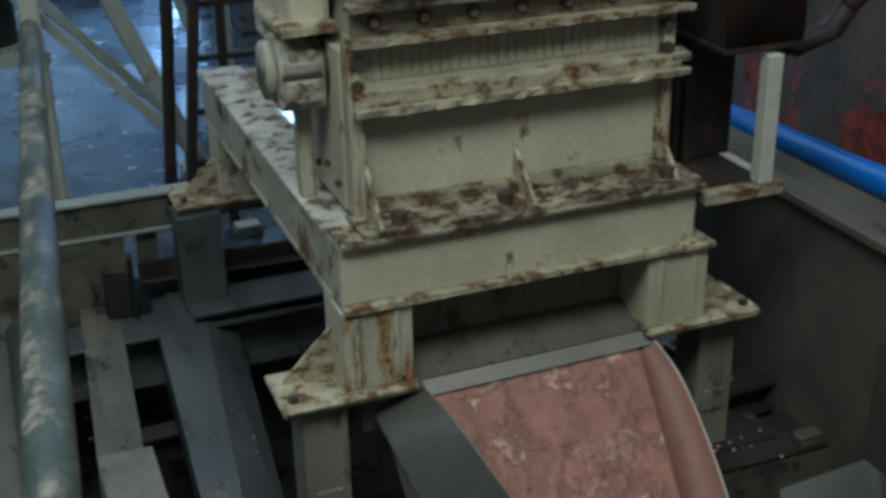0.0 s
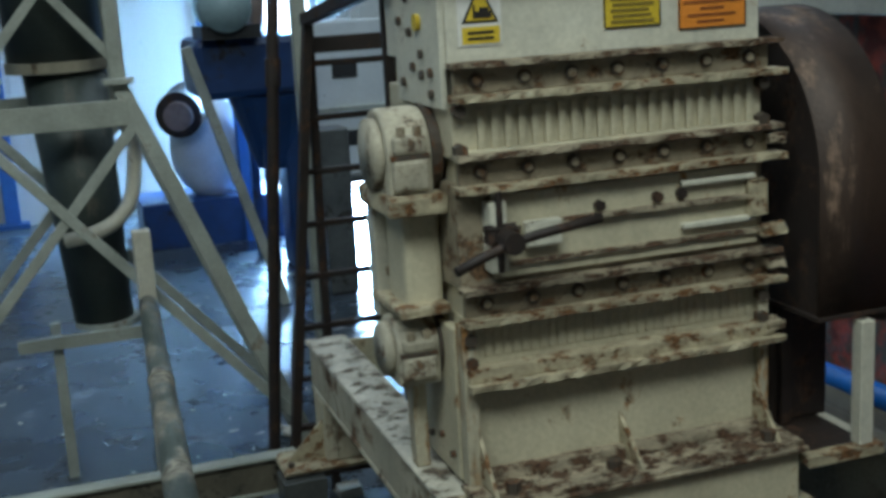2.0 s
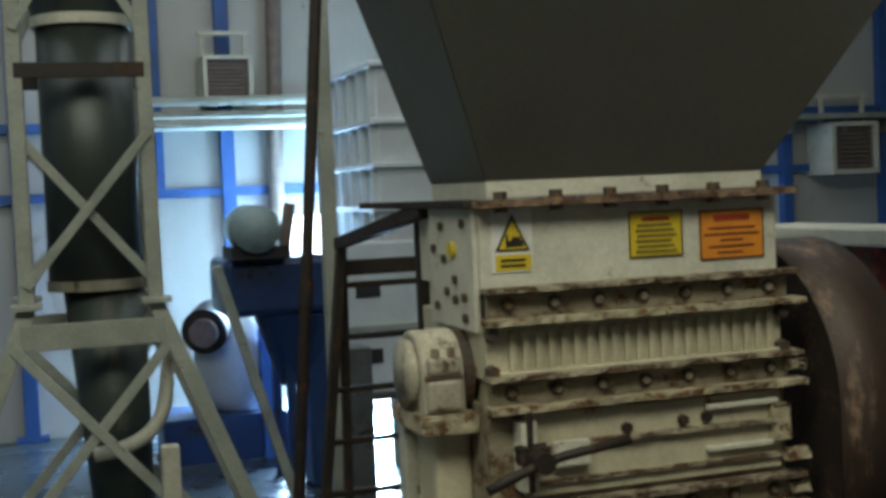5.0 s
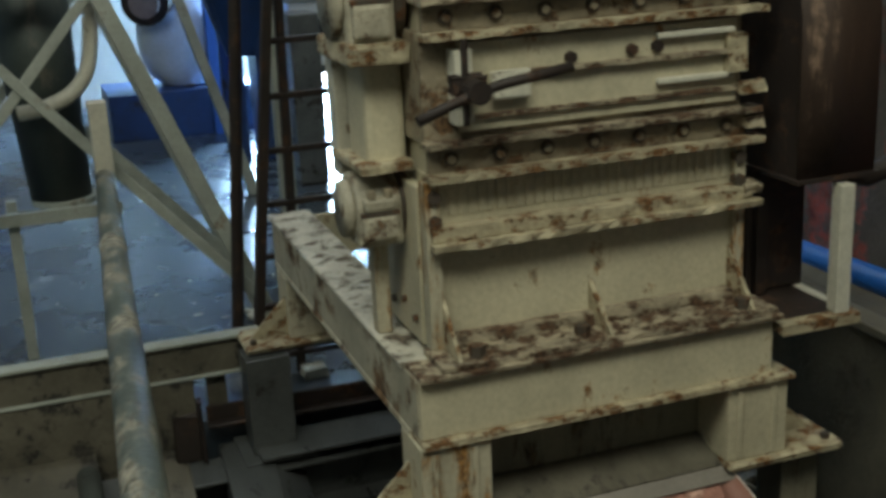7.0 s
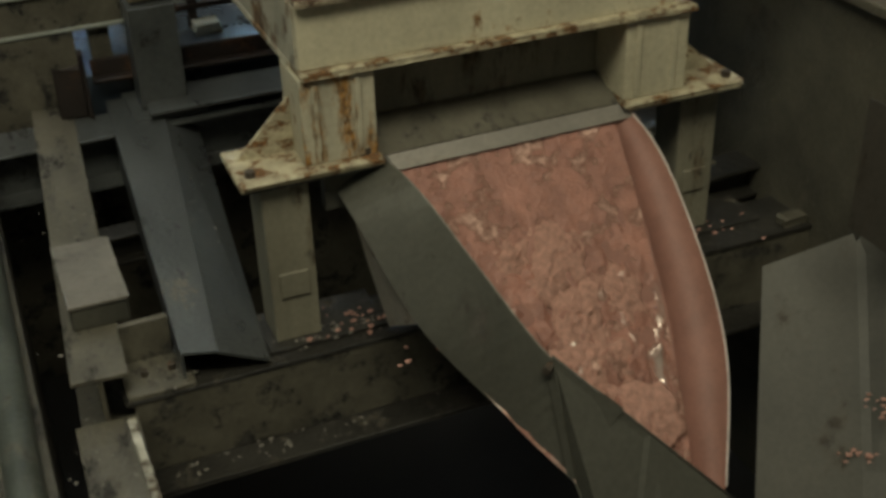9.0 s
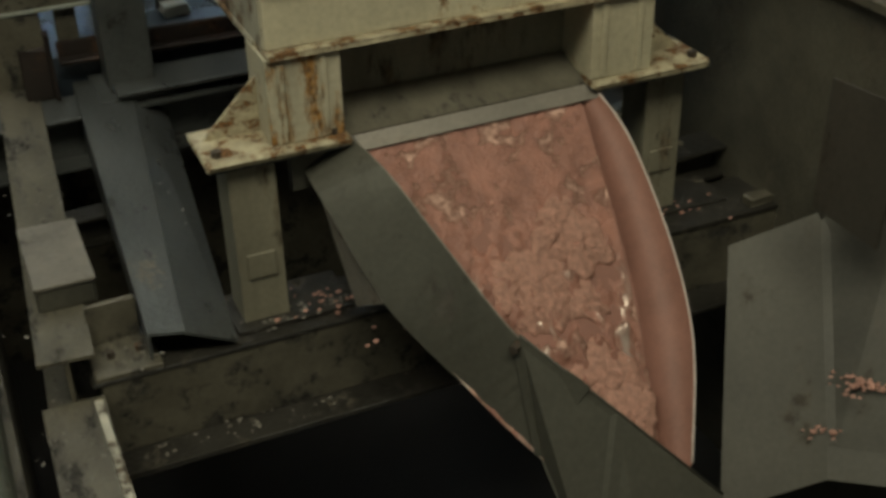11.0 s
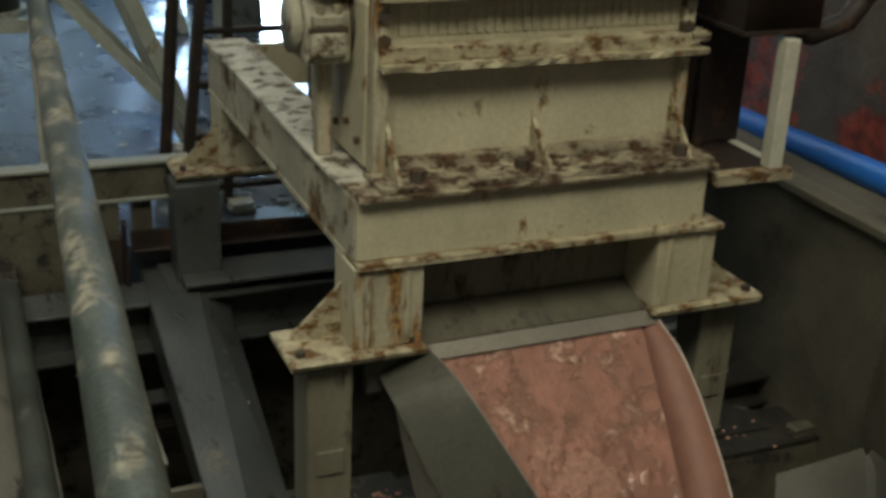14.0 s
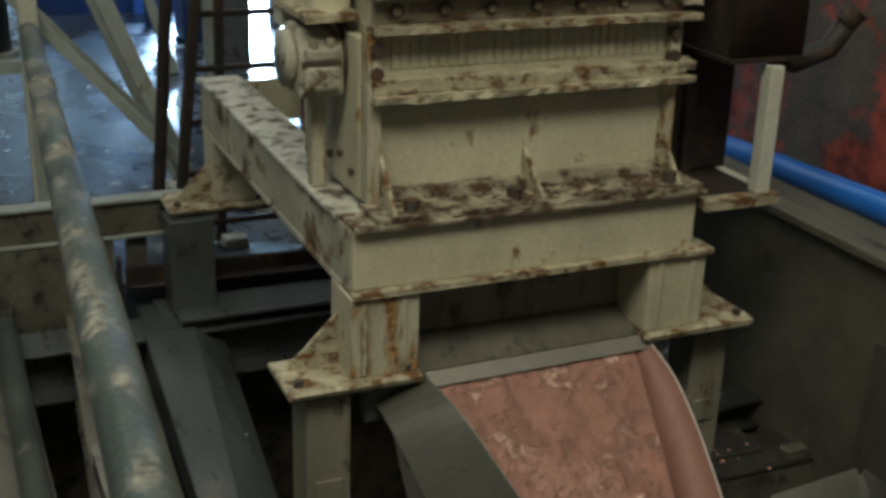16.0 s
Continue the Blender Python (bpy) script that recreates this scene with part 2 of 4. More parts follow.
def box(bm, x0, x1, y0, y1, z0, z1, bevel=0.0, m=None):
    r = bmesh.ops.create_cube(bm, size=1.0)
    t = Matrix.Translation(((x0 + x1) / 2, (y0 + y1) / 2, (z0 + z1) / 2)) @ Matrix.Diagonal((x1 - x0, y1 - y0, z1 - z0, 1))
    bmesh.ops.transform(bm, matrix=t, verts=r["verts"])
    if bevel:
        es = list({e for v in r["verts"] for e in v.link_edges})
        r = bmesh.ops.bevel(bm, geom=es, offset=bevel, segments=2, affect="EDGES", profile=0.5)
    if m is not None:
        bmesh.ops.transform(bm, matrix=m, verts=r["verts"])
    return bm


def rod(bm, a, b, r, r2=None, seg=14):
    a, b = Vector(a), Vector(b)
    q = (b - a).to_track_quat("Z", "Y").to_matrix().to_4x4()
    bmesh.ops.create_cone(bm, cap_ends=True, segments=seg, radius1=r, radius2=r if r2 is None else r2, depth=(b - a).length, matrix=Matrix.Translation((a + b) / 2) @ q)
    return bm


def bar(bm, a, b, w, d, up=(0, 1, 0), bevel=0.004):
    """A flat bar from a to b, w wide across and d deep along up."""
    a, b = Vector(a), Vector(b)
    z = (b - a).normalized()
    y = (Vector(up) - z * Vector(up).dot(z)).normalized()
    x = y.cross(z)
    m = Matrix((x, y, z)).transposed().to_4x4()
    m.translation = (a + b) / 2
    n = (b - a).length
    return box(bm, -w / 2, w / 2, -d / 2, d / 2, -n / 2, n / 2, bevel, m)


def angle_bar(bm, a, b, w, th, up=(0, 1, 0), side=1):
    """An L-section from a to b."""
    a, b = Vector(a), Vector(b)
    z = (b - a).normalized()
    y = (Vector(up) - z * Vector(up).dot(z)).normalized()
    x = y.cross(z) * side
    bar(bm, a, b, w, th, up)
    o = x * (w / 2 - th / 2) + y * (w / 2)
    bar(bm, a + o, b + o, th, w, up)
    return bm


def sheet(bm, pts_a, pts_b, th):
    """A plate of thickness th between two rows of points."""
    rows = []
    n = len(pts_a)
    for i in range(n):
        a, b = Vector(pts_a[i]), Vector(pts_b[i])
        j, k = max(0, i - 1), min(n - 1, i + 1)
        along = Vector(pts_a[k]) + Vector(pts_b[k]) - Vector(pts_a[j]) - Vector(pts_b[j])
        nor = along.cross(b - a).normalized() * th / 2
        rows.append([bm.verts.new(p) for p in (a + nor, b + nor, b - nor, a - nor)])
    for p, q in zip(rows, rows[1:]):
        for s in range(4):
            bm.faces.new((p[s], p[(s + 1) % 4], q[(s + 1) % 4], q[s]))
    bm.faces.new(rows[0][::-1])
    bm.faces.new(rows[-1])
    bmesh.ops.recalc_face_normals(bm, faces=bm.faces)
    return bm


def tube(bm, pts, r, seg=14):
    """A bent round pipe through points."""
    pts = [Vector(p) for p in pts]
    rings = []
    for i, p in enumerate(pts):
        d = (pts[min(i + 1, len(pts) - 1)] - pts[max(i - 1, 0)]).normalized()
        q = d.to_track_quat("Z", "Y")
        rings.append([bm.verts.new(p + q @ Vector((r * math.cos(6.28318 * s / seg), r * math.sin(6.28318 * s / seg), 0))) for s in range(seg)])
    for p, q in zip(rings, rings[1:]):
        for s in range(seg):
            f = bm.faces.new((p[s], p[(s + 1) % seg], q[(s + 1) % seg], q[s]))
            f.smooth = True
    bm.faces.new(rings[0][::-1])
    bm.faces.new(rings[-1])
    return bm


def ragged(bm, amount, seed):
    """Knocks the corners of a worn piece about a little."""
    rnd = random.Random(seed)
    for v in bm.verts:
        v.co += Vector([rnd.uniform(-amount, amount) for _ in range(3)])
    return bm


def part(name, bm, material, parent=None, label=""):
    me = bpy.data.meshes.new(name)
    bm.to_mesh(me)
    bm.free()
    me.materials.append(material)
    ob = new(name, me)
    if parent:
        ob.parent = parent
    if label:
        ob["label"] = label
    return ob


def share(name, ob, at, parent):
    """Another piece on the same mesh, moved by at."""
    o = new(name, ob.data)
    o.parent = parent
    o.location = at
    return o


def thing(name, at, label, category, group="", kind=""):
    ob = new(name)
    ob.location = at
    ob.empty_display_size = 0.1
    return tagged(ob, label, category, group, kind)


B = bmesh.new


def smooth(ob):
    for p in ob.data.polygons:
        p.use_smooth = True
    return ob


def structure(name, bm, material, label, category):
    return tagged(part(name, bm, material), label, category, kind="structure")


# ---- hall ----
HF = 0.10
structure("floor", box(B(), -9, 14, 1.70, 10.2, HF - 0.3, HF), M_FLOOR, "wet dark concrete hall floor with pale stains", "floor")
structure("wall_back", box(box(box(B(), -9, 1.4, 10, 10.2, HF, 7), 2.7, 14, 10, 10.2, HF, 7), 1.4, 2.7, 10, 10.2, 2.3, 7), M_WALL, "unseen grey front wall closing the hall with grimy panels", "wall")
structure("wall_side_west", box(B(), -9.2, -9, -7, 10.2, -1.5, 7), M_GREY, "hall side wall out of view", "wall")
structure("wall_side_east", box(B(), 14, 14.2, -7, 10.2, -1.5, 7), M_WALL, "hall side wall out of view", "wall")
structure("wall_front", box(B(), -9.2, 14.2, -7.2, -7, -1.5, 7), M_GREY, "unseen grey front wall closing the hall", "wall")
structure("ceiling", box(B(), -9.2, 14.2, -7.2, 10.2, 7, 7.2), M_GREY, "unseen grey hall roof that limits bounced light", "ceiling")
structure("ground", box(B(), -9, 14, -7, 10.0, -1.5, -1.3), M_PIT, "near-black bottom of the machine pit", "pit floor")
tagged(part("backdrop", box(B(), -1, 5, 12.0, 12.1, -0.5, 3.5), M_DAY), "overexposed daylight outside the doorway", "daylight", kind="structure")


# ---- pit, kerb, ground beams ----
structure("wall_pit_east", box(B(), 1.60, 2.0, -3.5, 1.70, -1.3, 0.70), M_CONC, "stained concrete pit wall", "pit wall")
structure("trim", box(B(), 1.56, 1.66, -3.5, 1.70, 0.70, 0.735, 0.006), M_PITBEAM, "steel angle on the pit wall edge", "edge angle")
structure("pavement", box(B(), 2.0, 14, -7, 1.70, -1.3, 0.60), M_PITBEAM, "raised concrete ledge beside the pit", "ledge")
structure("wall_pit_north", box(B(), -9, 1.6, 1.74, 1.90, -1.3, HF - 0.004), M_PITBEAM, "dark face under the hall floor edge", "pit wall")
structure("wall_pit_west", box(B(), -9, -0.92, -7, 1.70, -1.3, 0.05), M_PITBEAM, "dark platform beside the pit", "platform")

edge_pipe = tagged(part("edge_pipe", tube(B(), [(-1.0, -2.4, 0.095), (-0.985, -0.7, 0.095), (-0.965, 1.4, 0.095)], 0.045, 18), M_DAMP), "damp dark green pipe lying along the platform edge", "pipe")
kerb = thing("edge_beam", (-1.6, 1.72, 0.31), "grey painted steel channel along the floor edge", "beam")
part("web", box(B(), -1.5, 1.40, -0.01, 0.01, 0, 0.14), M_PITBEAM, kerb)
part("top_flange", box(B(), -1.5, 1.40, -0.03, 0.05, 0.14, 0.155, 0.003), M_LATTICE, kerb)
part("bottom_flange", box(B(), -1.5, 1.40, -0.03, 0.05, -0.012, 0.0, 0.003), M_LATTICE, kerb)
for px in (-1.3, 0.0, 1.2):
    part("post", box(B(), px - 0.04, px + 0.04, 0.012, 0.06, -0.21, 0.0), M_PITBEAM, kerb)
skirt = thing("skirt_plate", (-1.6, 1.71, -0.05), "dull green-grey steel skirt under the edge beam", "steel plate")
part("plate", box(B(), -1.5, 1.10, -0.012, 0.0, -0.3, 0.345), M_PITBEAM, skirt)


def i_beam(name, a, b, w, h, material, label, tf=0.014, z_top=0.0):
    """An I-section along x or y with its top at z_top."""
    t = thing(name, (a[0], a[1], z_top - h), label, "beam", "pit beams")
    n = (Vector((*b, 0)) - Vector((*a, 0)))
    L, rot = n.length, math.atan2(n.y, n.x)
    t.rotation_euler = (0, 0, rot)
    part("top_flange", box(B(), 0, L, -w / 2, w / 2, h - tf, h, 0.003), material, t)
    part("bottom_flange", box(B(), 0, L, -w / 2, w / 2, 0, tf, 0.003), material, t)
    part("web", box(B(), 0, L, -0.006, 0.006, tf, h - tf), material, t)
    return t


flakes = tagged(part("paint_strip", ragged(box(B(), -0.705, -0.683, -0.75, -0.25, -0.131, -0.124, 0.002), 0.005, 31), M_CHIPPED), "flaking ochre paint along the channel edge", "paint strip")
cover = thing("folded_cover", (-0.4, 0.5, -0.1), "greasy grey folded steel cover running under the machine", "cover")
CO = cover.location
for nm, a0, a1, b0, b1 in (
        ("top_facet", (-0.525, -0.185, 0.0), (-0.425, 1.66, 0.0), (-0.430, -0.215, 0.0), (-0.215, 1.66, 0.0)),
        ("side_facet", (-0.430, -0.215, -0.003), (-0.215, 1.66, -0.003), (-0.285, -0.195, -0.088), (-0.09, 1.66, -0.10)),
        ("left_facet", (-0.525, -0.185, -0.003), (-0.425, 1.66, -0.003), (-0.527, -0.185, -0.1), (-0.427, 1.66, -0.2))):
    part(nm, sheet(B(), [Vector(a0) - CO, Vector(a1) - CO], [Vector(b0) - CO, Vector(b1) - CO], 0.008), M_BEAM, cover)
i_beam("pit_beam", (-0.755, -0.20), (-0.635, 1.70), 0.155, 0.24, M_PITBEAM, "rust-edged olive steel beam along the pit", z_top=0.0)
i_beam("pit_beam", (-0.79, -1.6), (-0.76, -0.22), 0.17, 0.22, M_PITBEAM, "flaking channel along the platform edge", z_top=-0.13)
cross = thing("cross_channel", (-0.68, -0.17, -0.36), "dirty olive steel channel carrying the machine legs", "beam", "pit beams")
part("web", ragged(box(B(), 0.0, 2.28, -0.035, -0.02, 0.0, 0.25, 0.003), 0.002, 41), M_PITBEAM, cross)
part("top_flange", ragged(box(B(), -0.02, 2.28, -0.04, 0.19, 0.246, 0.26, 0.003), 0.002, 42), M_PITBLACK, cross, "dark top flange strewn with chips")
part("bottom_flange", ragged(box(B(), 0.0, 2.28, -0.145, 0.10, -0.016, 0.0, 0.003), 0.003, 43), M_PITBLACK, cross, "near-black bottom flange")
i_beam("pit_beam", (-0.95, 1.45), (1.60, 1.50), 0.22, 0.22, M_BEAM, "dark cross beam at the back of the pit", z_top=-0.01)
i_beam("pit_beam", (1.20, -0.20), (1.25, 1.45), 0.18, 0.20, M_PITBLACK, "dark beam below the right legs", z_top=-0.10)
i_beam("pit_beam", (-0.70, 1.0), (-0.20, 1.02), 0.10, 0.12, M_PITBLACK, "short dark crosspiece between beams", z_top=-0.23)
i_beam("pit_beam", (1.30, 0.15), (1.60, 0.17), 0.14, 0.12, M_PITBLACK, "short dark crosspiece at the pit wall", z_top=-0.02)
i_beam("pit_beam", (1.0, 0.60), (1.60, 0.64), 0.14, 0.12, M_PITBLACK, "short dark crosspiece at the pit wall", z_top=-0.02)
conduit = tagged(part("conduit", tube(B(), [(1.25, 0.75, 0.02), (1.33, 0.40, 0.03), (1.42, 0.12, 0.02)], 0.008), M_LEG), "thin dull conduit lying across the pit beams", "conduit")
batten = tagged(part("batten", ragged(bar(B(), (1.22, 0.42, 0.012), (1.56, 0.52, 0.03), 0.05, 0.03, (0, 0, 1)), 0.004, 19), M_PITBEAM), "short brown timber batten lying on the pit beams", "batten")
wedge = tagged(part("timber_wedge", ragged(box(B(), 1.50, 1.59, -0.19, -0.14, -0.10, -0.07, 0.004), 0.006, 23), M_PITBEAM), "brown timber wedge at the pit wall", "wedge")
rust_bar = tagged(part("angle_iron", ragged(angle_bar(B(), (-0.46, 1.66, 0.10), (0.85, 1.60, 0.10), 0.07, 0.012, (0, 0, 1)), 0.004, 3), M_DARK), "brown rusted angle iron along the floor edge", "angle iron")
ledge = tagged(part("cover_plate", box(B(), -0.30, 0.95, 1.36, 1.60, 0.03, 0.045, 0.003), M_BEAM), "wet grey cover plate over the pit edge", "cover plate")
scrap = tagged(part("offcut", ragged(box(B(), 0.02, 0.13, 1.93, 2.02, HF, HF + 0.05, 0.008), 0.006, 9), M_PALE), "small pale offcut lying on the wet floor", "offcut")
block = thing("junction_box", (-0.70, 0.19, 0.0), "dull grey steel junction box on the pit beam", "box")
part("body", ragged(box(B(), -0.085, 0.08, -0.14, 0.22, 0.0, 0.075, 0.006), 0.002, 5), M_SHEET, block)
part("lid", box(B(), -0.09, 0.085, -0.145, 0.225, 0.075, 0.087, 0.003), M_DUSTY, block, "dusty pale lid")
plate_end = thing("end_plate", (-0.60, -0.14, -0.20), "dark flanged beam end plate with two bolts", "plate")
part("plate", box(B(), -0.09, 0.10, -0.07, 0.10, 0.098, 0.115, 0.004), M_PITBEAM, plate_end)
part("upright", ragged(box(B(), -0.07, 0.07, 0.10, 0.12, 0.0, 0.24, 0.003), 0.006, 8), M_PITBEAM, plate_end)
for bx in (-0.03, 0.05):
    part("bolt", rod(B(), (bx, 0.02, 0.115), (bx, 0.02, 0.135), 0.012, seg=6), M_BOLT, plate_end)
stub_col = thing("bent_channel", (-0.56, 1.58, 0.0), "bent brown steel channel standing on the beam end", "channel")
part("web", ragged(box(B(), -0.05, 0.05, -0.02, -0.005, 0, 0.20, 0.003), 0.008, 4), M_DARK, stub_col)
part("flange", ragged(box(B(), 0.05, 0.065, -0.06, 0.0, 0, 0.26, 0.003), 0.008, 6), M_DARK, stub_col)

rnd = random.Random(58)
chips = B()
for cx, cy, cz, n, sx, sy in ((-0.455, 0.13, 0.006, 90, 0.022, 0.05), (-0.69, 0.9, 0.003, 60, 0.05, 0.4), (-0.1, -0.13, -0.086, 60, 0.12, 0.03), (-0.77, -0.6, -0.128, 70, 0.05, 0.3), (-0.36, -0.25, -0.355, 50, 0.25, 0.03), (-1.2, 0.2, 0.052, 60, 0.18, 0.8), (-0.60, -0.12, -0.082, 25, 0.05, 0.04), (-0.30, 0.9, 0.002, 20, 0.02, 0.4)):
    for k in range(n):
        r = rnd.uniform(0.0015, 0.006)
        bmesh.ops.create_icosphere(chips, subdivisions=1, radius=r, matrix=Matrix.Translation((cx + rnd.gauss(0, sx), cy + rnd.gauss(0, sy), cz)) @ Euler((0, 0, rnd.random() * 6)).to_matrix().to_4x4() @ Matrix.Diagonal((1.7, 1, 0.35, 1)))
tagged(part("paint_flecks", ragged(chips, 0.001, 6), M_DUSTY), "pale paint flecks strewn over the pit steelwork", "debris", kind="stuff")

# near pipe along the pit
rail = thing("pipeline", (-0.85, 0.0, 0.1), "scuffed galvanised pipe running along the pit edge", "pipe")
part("pipe", tube(B(), [(-0.174, -3.2, 1.240), (-0.119, -2.0, 1.182), (0.0, 0.0, 1.075), (0.125, 2.0, 0.967), (0.143, 2.28, 0.952)], 0.042, 24), M_RAIL, rail)
for py in (-2.9, 2.15):
    px, pz = 0.061 * py, 1.075 - 0.054 * py
    part("pipe_stand", box(B(), px - 0.02, px + 0.02, py - 0.02, py + 0.02, -0.05 if py < 0 else 0.0, pz - 0.04, 0.003), M_LATTICE, rail)
part("clamp", tube(B(), [(0.055, 0.88, 1.028), (0.059, 0.95, 1.024)], 0.046, 24), M_RAIL, rail)
pale_post = thing("pale_post", (-0.70, 2.36, HF), "pale grey square post standing before the lattice tower", "post")
part("post", box(B(), -0.04, 0.04, -0.04, 0.04, 0.008, 1.28, 0.006), M_PALE, pale_post)
part("base_plate", box(B(), -0.08, 0.08, -0.08, 0.08, 0.0, 0.008), M_LATTICE, pale_post)

# ---- machine base frame ----
frame_ob = thing("machine_base_frame", (0.5, 0.8, 0.44), "chipped cream steel base frame with rust runs on four stub legs", "machine frame")
O = Vector((0.5, 0.8, 0.44))


def fbox(name, x0, x1, y0, y1, z0, z1, material=M_CREAM, bevel=0.004, parent=None, label="", rag=0.0):
    bm = box(B(), x0 - O.x, x1 - O.x, y0 - O.y, y1 - O.y, z0 - O.z, z1 - O.z, bevel)
    if rag:
        ragged(bm, rag, int(x0 * 1000) + int(z0 * 777))
    return part(name, bm, material, parent or frame_ob, label)


fbox("front_web", -0.095, 1.045, -0.115, -0.10, 0.735, 0.915)
fbox("front_bottom_flange", -0.098, 1.06, -0.145, -0.02, 0.715, 0.735, M_FLANGE, rag=0.003)
fbox("front_top_flange", -0.098, 1.06, -0.145, 0.0, 0.915, 0.932, M_DIRT, rag=0.003)
for sx, s in ((-0.10, 1), (1.06, -1)):
    fbox("side_web", min(sx, sx + s * 0.012), max(sx, sx + s * 0.012), -0.10, 1.76, 0.735, 0.915, M_SIDE)
    fbox("side_top_flange", min(sx, sx + s * 0.16) - 0.012, max(sx, sx + s * 0.16), 0.0, 1.78, 0.916, 0.933, M_CHIPPED, rag=0.003)
    fbox("side_bottom_flange", min(sx, sx + s * 0.12) - 0.004, max(sx, sx + s * 0.12), -0.02, 1.76, 0.716, 0.734, M_SIDE)
fbox("back_web", -0.09, 1.05, 1.74, 1.755, 0.735, 0.915)
fbox("cross_plate", 0.08, 0.92, 0.05, 0.065, 0.47, 0.735, M_LEG, label="dull steel plate above the outlet")


def stub_leg(x0, y0, face):
    w = 0.21
    leg = part("stub_leg", box(B(), x0 - O.x, x0 + w - O.x, y0 - O.y, y0 + 0.014 - O.y, 0.465 - O.z, 0.716 - O.z, 0.003), face, frame_ob, "rust-streaked cream stub leg" if face == M_RUSTY else "scuffed cream stub leg")
    fbox("flange", x0, x0 + 0.014, y0 + 0.014, y0 + 0.18, 0.465, 0.716, M_CREAM, parent=leg)
    fbox("flange", x0 + w - 0.014, x0 + w, y0 + 0.014, y0 + 0.18, 0.465, 0.716, M_CREAM, parent=leg)
    fbox("rib", x0 + 0.03, x0 + 0.05, y0 - 0.006, y0, 0.47, 0.70, face, parent=leg)
    fbox("rib", x0 + w - 0.06, x0 + w - 0.04, y0 - 0.006, y0, 0.47, 0.70, face, parent=leg)
    return leg


def foot(x0, x1, y0, y1, gx0, gx1, gy):
    pl = fbox("foot_plate", x0, x1, y0, y1, 0.44, 0.464, M_FLANGE, 0.01, rag=0.003)
    bm = B()
    sheet(bm, [Vector((gx0, gy, 0.465)) - O, Vector((gx1, gy, 0.465)) - O], [Vector((gx0, gy, 0.63)) - O, Vector((gx1 * 0.85 + gx0 * 0.15, gy, 0.49)) - O], 0.014)
    part("gusset", bm, M_FLANGE, frame_ob)
    for bx in (x0 + 0.04, x1 - 0.04):
        part("bolt", rod(B(), Vector((bx, y0 + 0.045, 0.464)) - O, Vector((bx, y0 + 0.045, 0.484)) - O, 0.015, seg=6), M_BOLT, pl)
    fbox("shim", x0 + 0.01, x1 + 0.02, y0 + 0.02, y1 + 0.02, 0.424, 0.44, M_BEAM)


stub_leg(-0.105, -0.13, M_RUSTY)
stub_leg(0.887, -0.13, M_CREAM)
fbox("cap_plate", 0.87, 1.11, -0.15, 0.06, 0.716, 0.734, M_FLANGE, rag=0.002)
stub_leg(-0.105, 1.54, M_SIDE)
stub_leg(0.887, 1.54, M_SIDE)
foot(-0.30, 0.115, -0.165, 0.07, -0.105, -0.27, -0.01)
foot(0.885, 1.30, -0.155, 0.08, 1.097, 1.27, -0.01)
foot(-0.30, 0.115, 1.50, 1.74, -0.105, -0.27, 1.60)
foot(0.885, 1.30, 1.50, 1.74, 1.097, 1.27, 1.60)


def support_leg(x, y, z0, material, label):
    t = thing("support_leg", (x, y, z0), label, "leg", "support legs")
    h = 0.424 - z0
    part("front_flange", box(B(), -0.068, 0.068, -0.07, -0.058, 0.012, h, 0.002), material, t)
    part("back_flange", box(B(), -0.068, 0.068, 0.058, 0.07, 0.012, h, 0.002), material, t)
    part("web", box(B(), -0.068, -0.056, -0.058, 0.058, 0.012, h), material, t)
    part("splice_plate", box(B(), -0.042, 0.042, -0.078, -0.07, 0.16, 0.24, 0.003), material, t)
    part("base_plate", box(B(), -0.10, 0.26, -0.11, 0.10, 0.0, 0.012, 0.003), M_PITBLACK, t, "dark base plate strewn with chips")
    return t


support_leg(-0.17, -0.05, -0.10, M_LEG, "olive steel leg bolted to the cross beam")
support_leg(1.20, 0.0, -0.10, M_LEG, "olive steel leg bolted to the cross beam")
# Back legs get the darker grey to carry the shade under the machine.
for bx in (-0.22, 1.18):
    t = thing("support_leg", (bx, 1.55, 0.0), "steel leg under the back of the machine, shade put into its grey", "leg", "support legs")
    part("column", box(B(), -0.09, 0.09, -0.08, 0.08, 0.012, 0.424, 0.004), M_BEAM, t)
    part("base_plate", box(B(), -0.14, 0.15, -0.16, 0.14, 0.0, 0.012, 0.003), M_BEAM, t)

# side bracket with guard post
br = thing("side_bracket", (1.06, -0.10, 0.86), "cream angle bracket carrying a post beside the machine", "bracket")
part("angle", ragged(box(B(), 0.0, 0.28, -0.05, 0.0, 0.0, 0.035, 0.004), 0.003, 2), M_FLANGE, br)
part("plate", ragged(box(B(), 0.0, 0.26, 0.0, 0.9, 0.02, 0.032, 0.003), 0.004, 12), M_DARK, br)
part("side_angle", box(B(), 0.245, 0.28, 0.0, 0.9, 0.0, 0.036, 0.003), M_PALE, br)
part("post", box(B(), 0.195, 0.245, -0.04, 0.01, 0.036, 0.445, 0.004), M_PALE, br)

# ---- granulator housing ----
body = thing("granulator", (0.5, 0.31, 0.933), "cream granulator housing with rusty bolted flanges and comb panels", "granulator")
G = Vector((0.5, 0.31, 0.933))


def gbox(name, x0, x1, y0, y1, z0, z1, material=M_CREAM, bevel=0.004, parent=None, label="", rag=0.0):
    bm = box(B(), x0 - G.x, x1 - G.x, y0 - G.y, y1 - G.y, z0 - G.z, z1 - G.z, bevel)
    if rag:
        ragged(bm, rag, int(x0 * 1000) + int(z0 * 777))
    return part(name, bm, material, parent or body, label)


